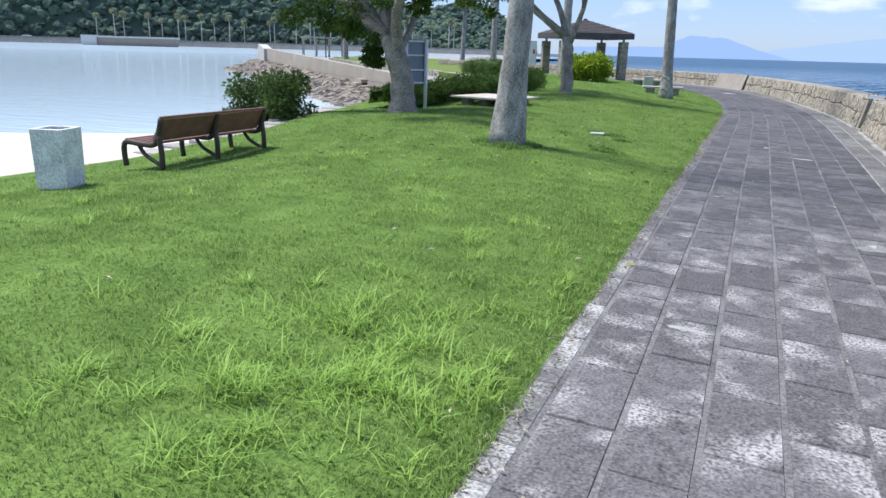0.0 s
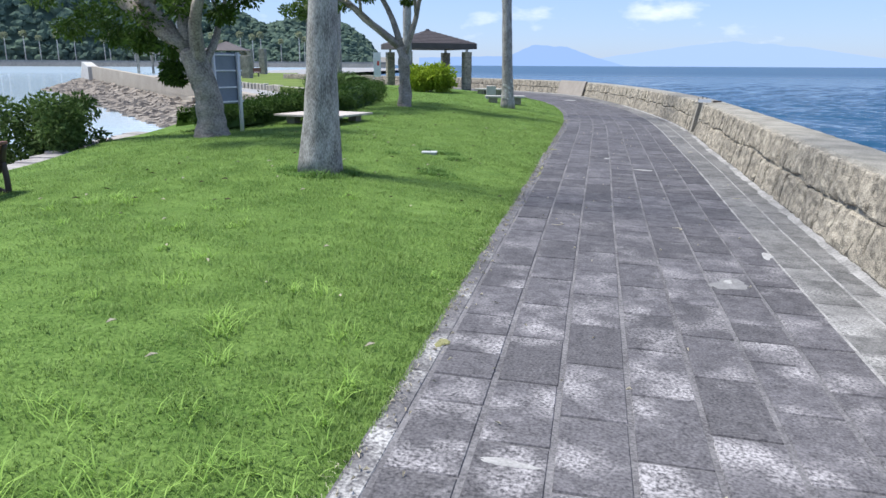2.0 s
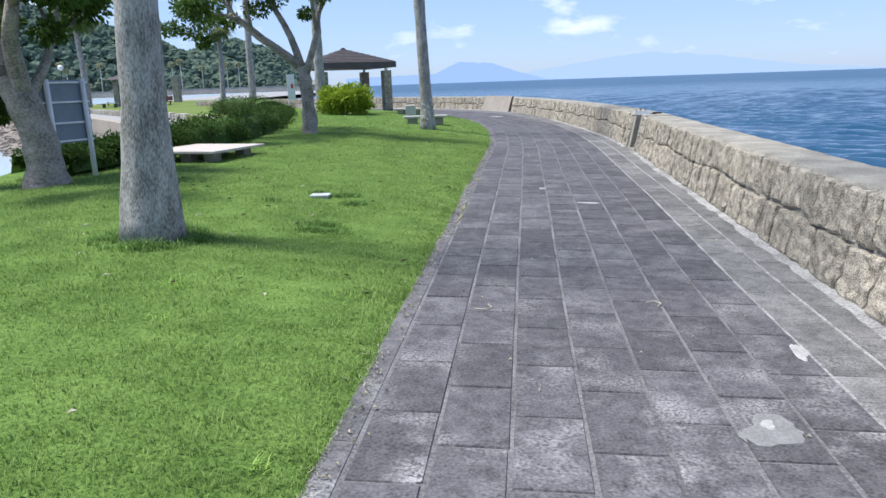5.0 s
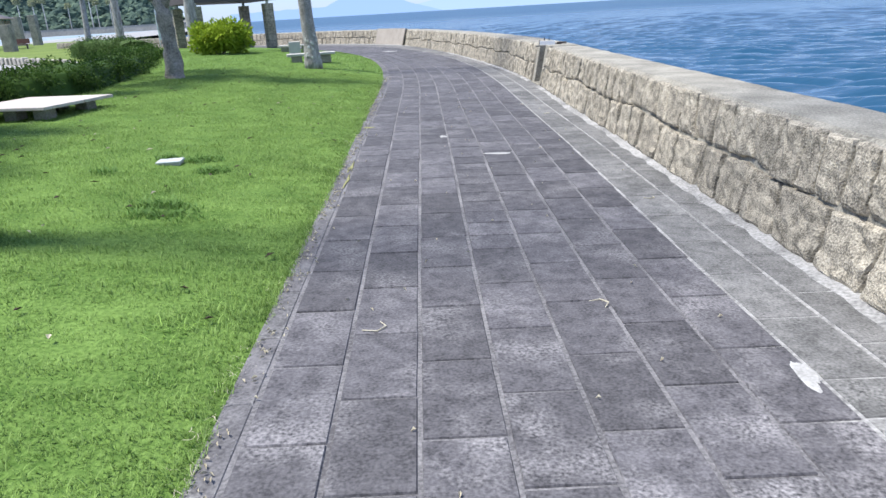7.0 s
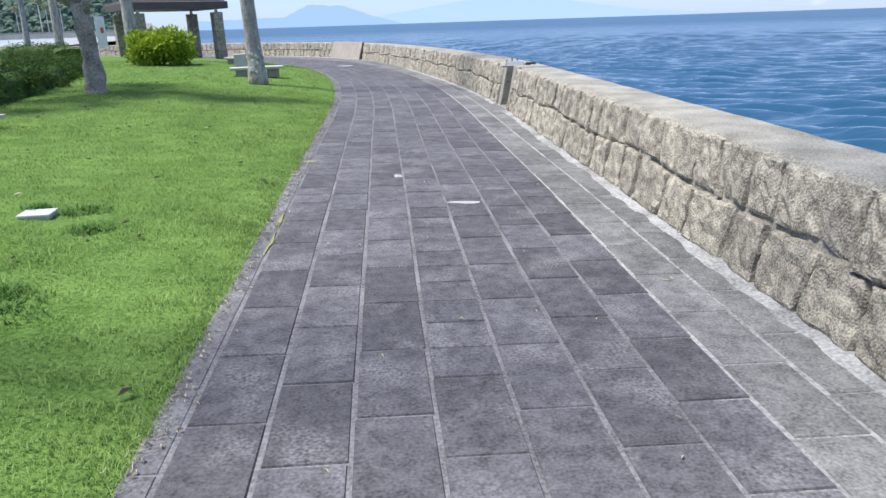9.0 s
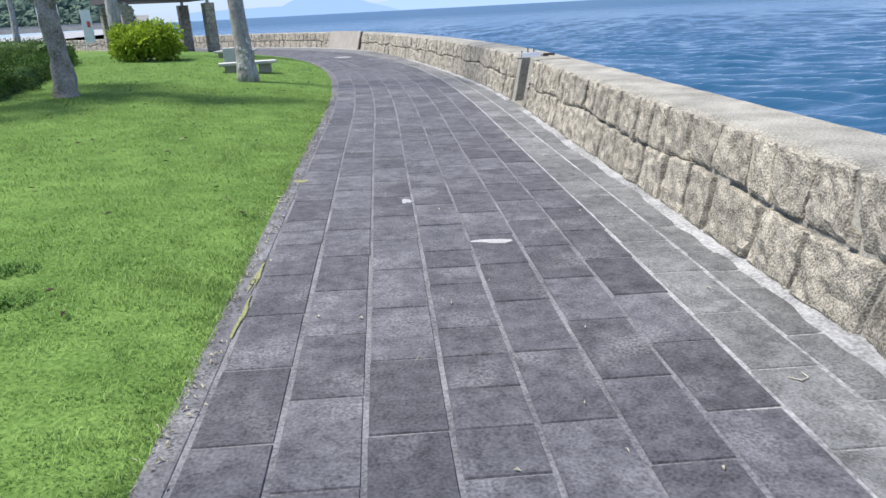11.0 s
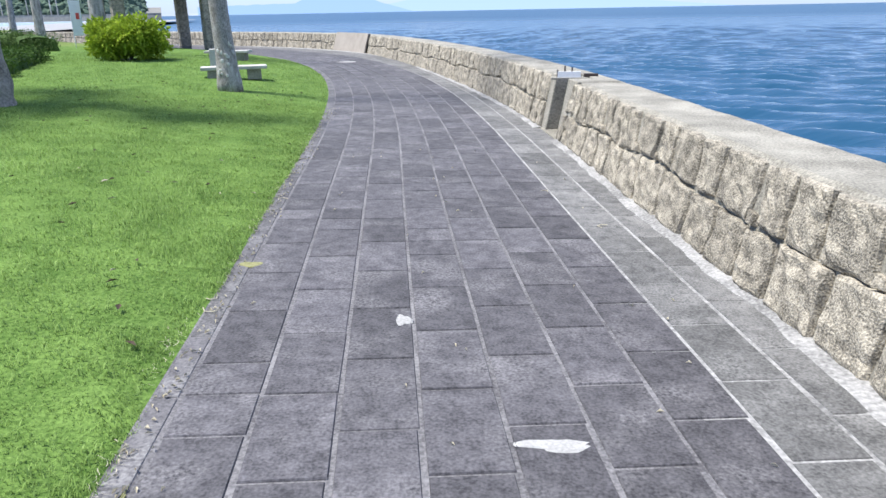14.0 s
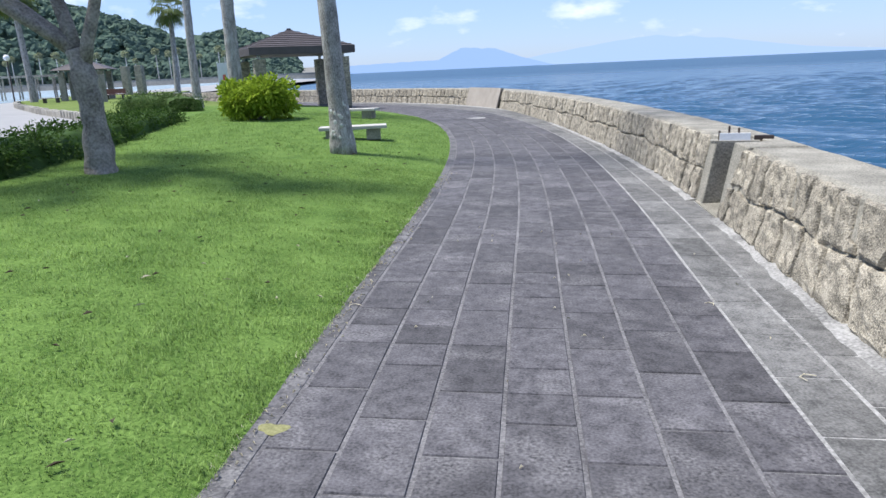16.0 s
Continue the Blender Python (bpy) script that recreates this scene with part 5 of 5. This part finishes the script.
ring = [(-3.37 + 0.42 * math.cos(a), 10.15 + 0.42 * math.sin(a), 0.14) for a in np.linspace(0, 6.1, 14)]
ring += [(-2.55 + rg.uniform(-0.6, 0.6), 12.6 + rg.uniform(-0.3, 0.4), 0.12) for k in range(9)]
ring += [(-2.0 + rg.uniform(-0.35, 0.35), 11.0 + rg.uniform(-0.2, 0.2), 0.14) for k in range(10)]
blades("dark_weeds", 3200, None, 0.075, 0.005, M_DARKWEED, 65, "darker weeds round the palm and utility box", ring, 1.2)

# ---- dry runners, fallen leaves and twigs ----
def runners(n, seed):
    """Thin dead grass runners that creep over the kerb tiles."""
    rg = np.random.default_rng(seed)
    v, f = [], []
    for k in range(n):
        y = rg.uniform(1.5, 22.0)
        if noise.noise((y * 1.7, 7.0, 0)) + 0.35 < rg.random() * 0.9:
            continue
        x, a = -0.86 + 0.07 * noise.noise((y * 1.1, 0.5, 0)) + rg.normal() * 0.03, rg.normal() * 0.7
        step, w = rg.uniform(0.006, 0.018), rg.uniform(0.0006, 0.0014)
        base = len(v)
        for i in range(5):
            z = max(path_z(x), lawn_z(x, y) if x < -0.85 else -1.0) + 0.009 + 0.005 * rg.random()
            v += [(x - w * math.sin(a), y + w * math.cos(a), z), (x + w * math.sin(a), y - w * math.cos(a), z + 0.001)]
            a += rg.normal() * 0.45
            x, y = x + step * math.cos(a), y + step * math.sin(a)
        f += [(base + 2 * i, base + 2 * i + 1, base + 2 * i + 3, base + 2 * i + 2) for i in range(4)]
    return tagged(new("dry_runners", mesh_from("dry_runners", v, f, M_PALELEAF)), "pale dead grass runners creeping over the paving's edge", "dry grass", kind="stuff")


def litter(name, spots, size, mat, seed, label):
    rg = np.random.default_rng(seed)
    v, f = [], []
    for x, y, z in spots:
        a, L, W = rg.random() * 6.283, size * rg.uniform(0.7, 1.4), size * rg.uniform(0.25, 0.5)
        c, n = math.cos(a), math.sin(a)
        b = len(v)
        for u, w, h in ((-L, 0, 0.004), (0, -W, 0.016), (L, 0, 0.012), (0, W, 0.022), (0, 0, 0.006)):
            v.append((x + u * c - w * n, y + u * n + w * c, z + h))
        f += [(b, b + 1, b + 4), (b + 1, b + 2, b + 4), (b + 2, b + 3, b + 4), (b + 3, b, b + 4)]
    return tagged(new(name, mesh_from(name, v, f, mat)), label, "leaf litter", kind="stuff")


rg = np.random.default_rng(70)
M_DRY = material("dead_leaf", (0.03, 0.022, 0.016), (0.09, 0.06, 0.04), 20, 0.9, 0)
M_PALELEAF = material("dry_pale_leaf", (0.35, 0.31, 0.22), (0.6, 0.55, 0.42), 20, 0.9, 0)
runners(2200, 74)
spots = [(rg.uniform(-5.5, -1.0), rg.uniform(8, 26)) for k in range(120)]
litter("fallen_leaves", [(x, y, lawn_z(x, y) + 0.025) for x, y in spots], 0.035, M_DRY, 71, "dark fallen leaves on the lawn")
spots = [(rg.uniform(-6, -0.95), rg.uniform(2, 20)) for k in range(60)]
litter("pale_leaves", [(x, y, lawn_z(x, y) + 0.028) for x, y in spots], 0.03, M_PALELEAF, 72, "pale dry bits on the lawn")
spots = [(-0.82 + abs(rg.normal()) * 0.06, rg.uniform(1.5, 24)) for k in range(520)] + [(rg.uniform(-0.7, 2.1), rg.uniform(2, 20)) for k in range(90)]
litter("dry_bits", [(x, y, path_z(x) + 0.005) for x, y in spots], 0.014, M_PALELEAF, 73, "pale dry bits along the paving's edge")
for k, (x, y) in enumerate(((1.92, 16.5), (1.75, 17.7), (-0.8, 14.9), (-0.2, 8.95), (1.0, 9.2), (1.95, 11.3), (-0.82, 15.1), (-0.78, 17.5))):
    a, L = rg.random() * 6.28, rg.uniform(0.06, 0.12)
    pts = [(x + L * t * math.cos(a + t), y + L * t * math.sin(a + t), path_z(x) + 0.012) for t in (-1, -0.4, 0.2, 0.8)]
    tw = new("twig", mesh_of("twig", tube(bmesh.new(), pts, [0.003, 0.004, 0.004, 0.002], 5), M_PALELEAF))
    tagged(tw, "small pale dry twig lying on the paving", "twig", "twigs on the paving")
blob("moss_patch", -0.72, 15.72, 0.07, 0.06, 8, material("moss", (0.14, 0.14, 0.055), (0.30, 0.29, 0.14), 30, 1.0, 0.5, 90), "yellow-green moss on the kerb tiles")
blob("moss_patch", -0.72, 12.4, 0.017, 0.2, 9, bpy.data.materials["moss"], "yellow-green moss on the kerb tiles", 0.003, 48, 0.9)
blob("moss_patch", -0.735, 13.05, 0.016, 0.27, 11, bpy.data.materials["moss"], "yellow-green moss on the kerb tiles", 0.003, 48, 0.9)
blob("moss_patch", -0.74, 5.5, 0.04, 0.06, 10, bpy.data.materials["moss"], "yellow-green moss on the kerb tiles")
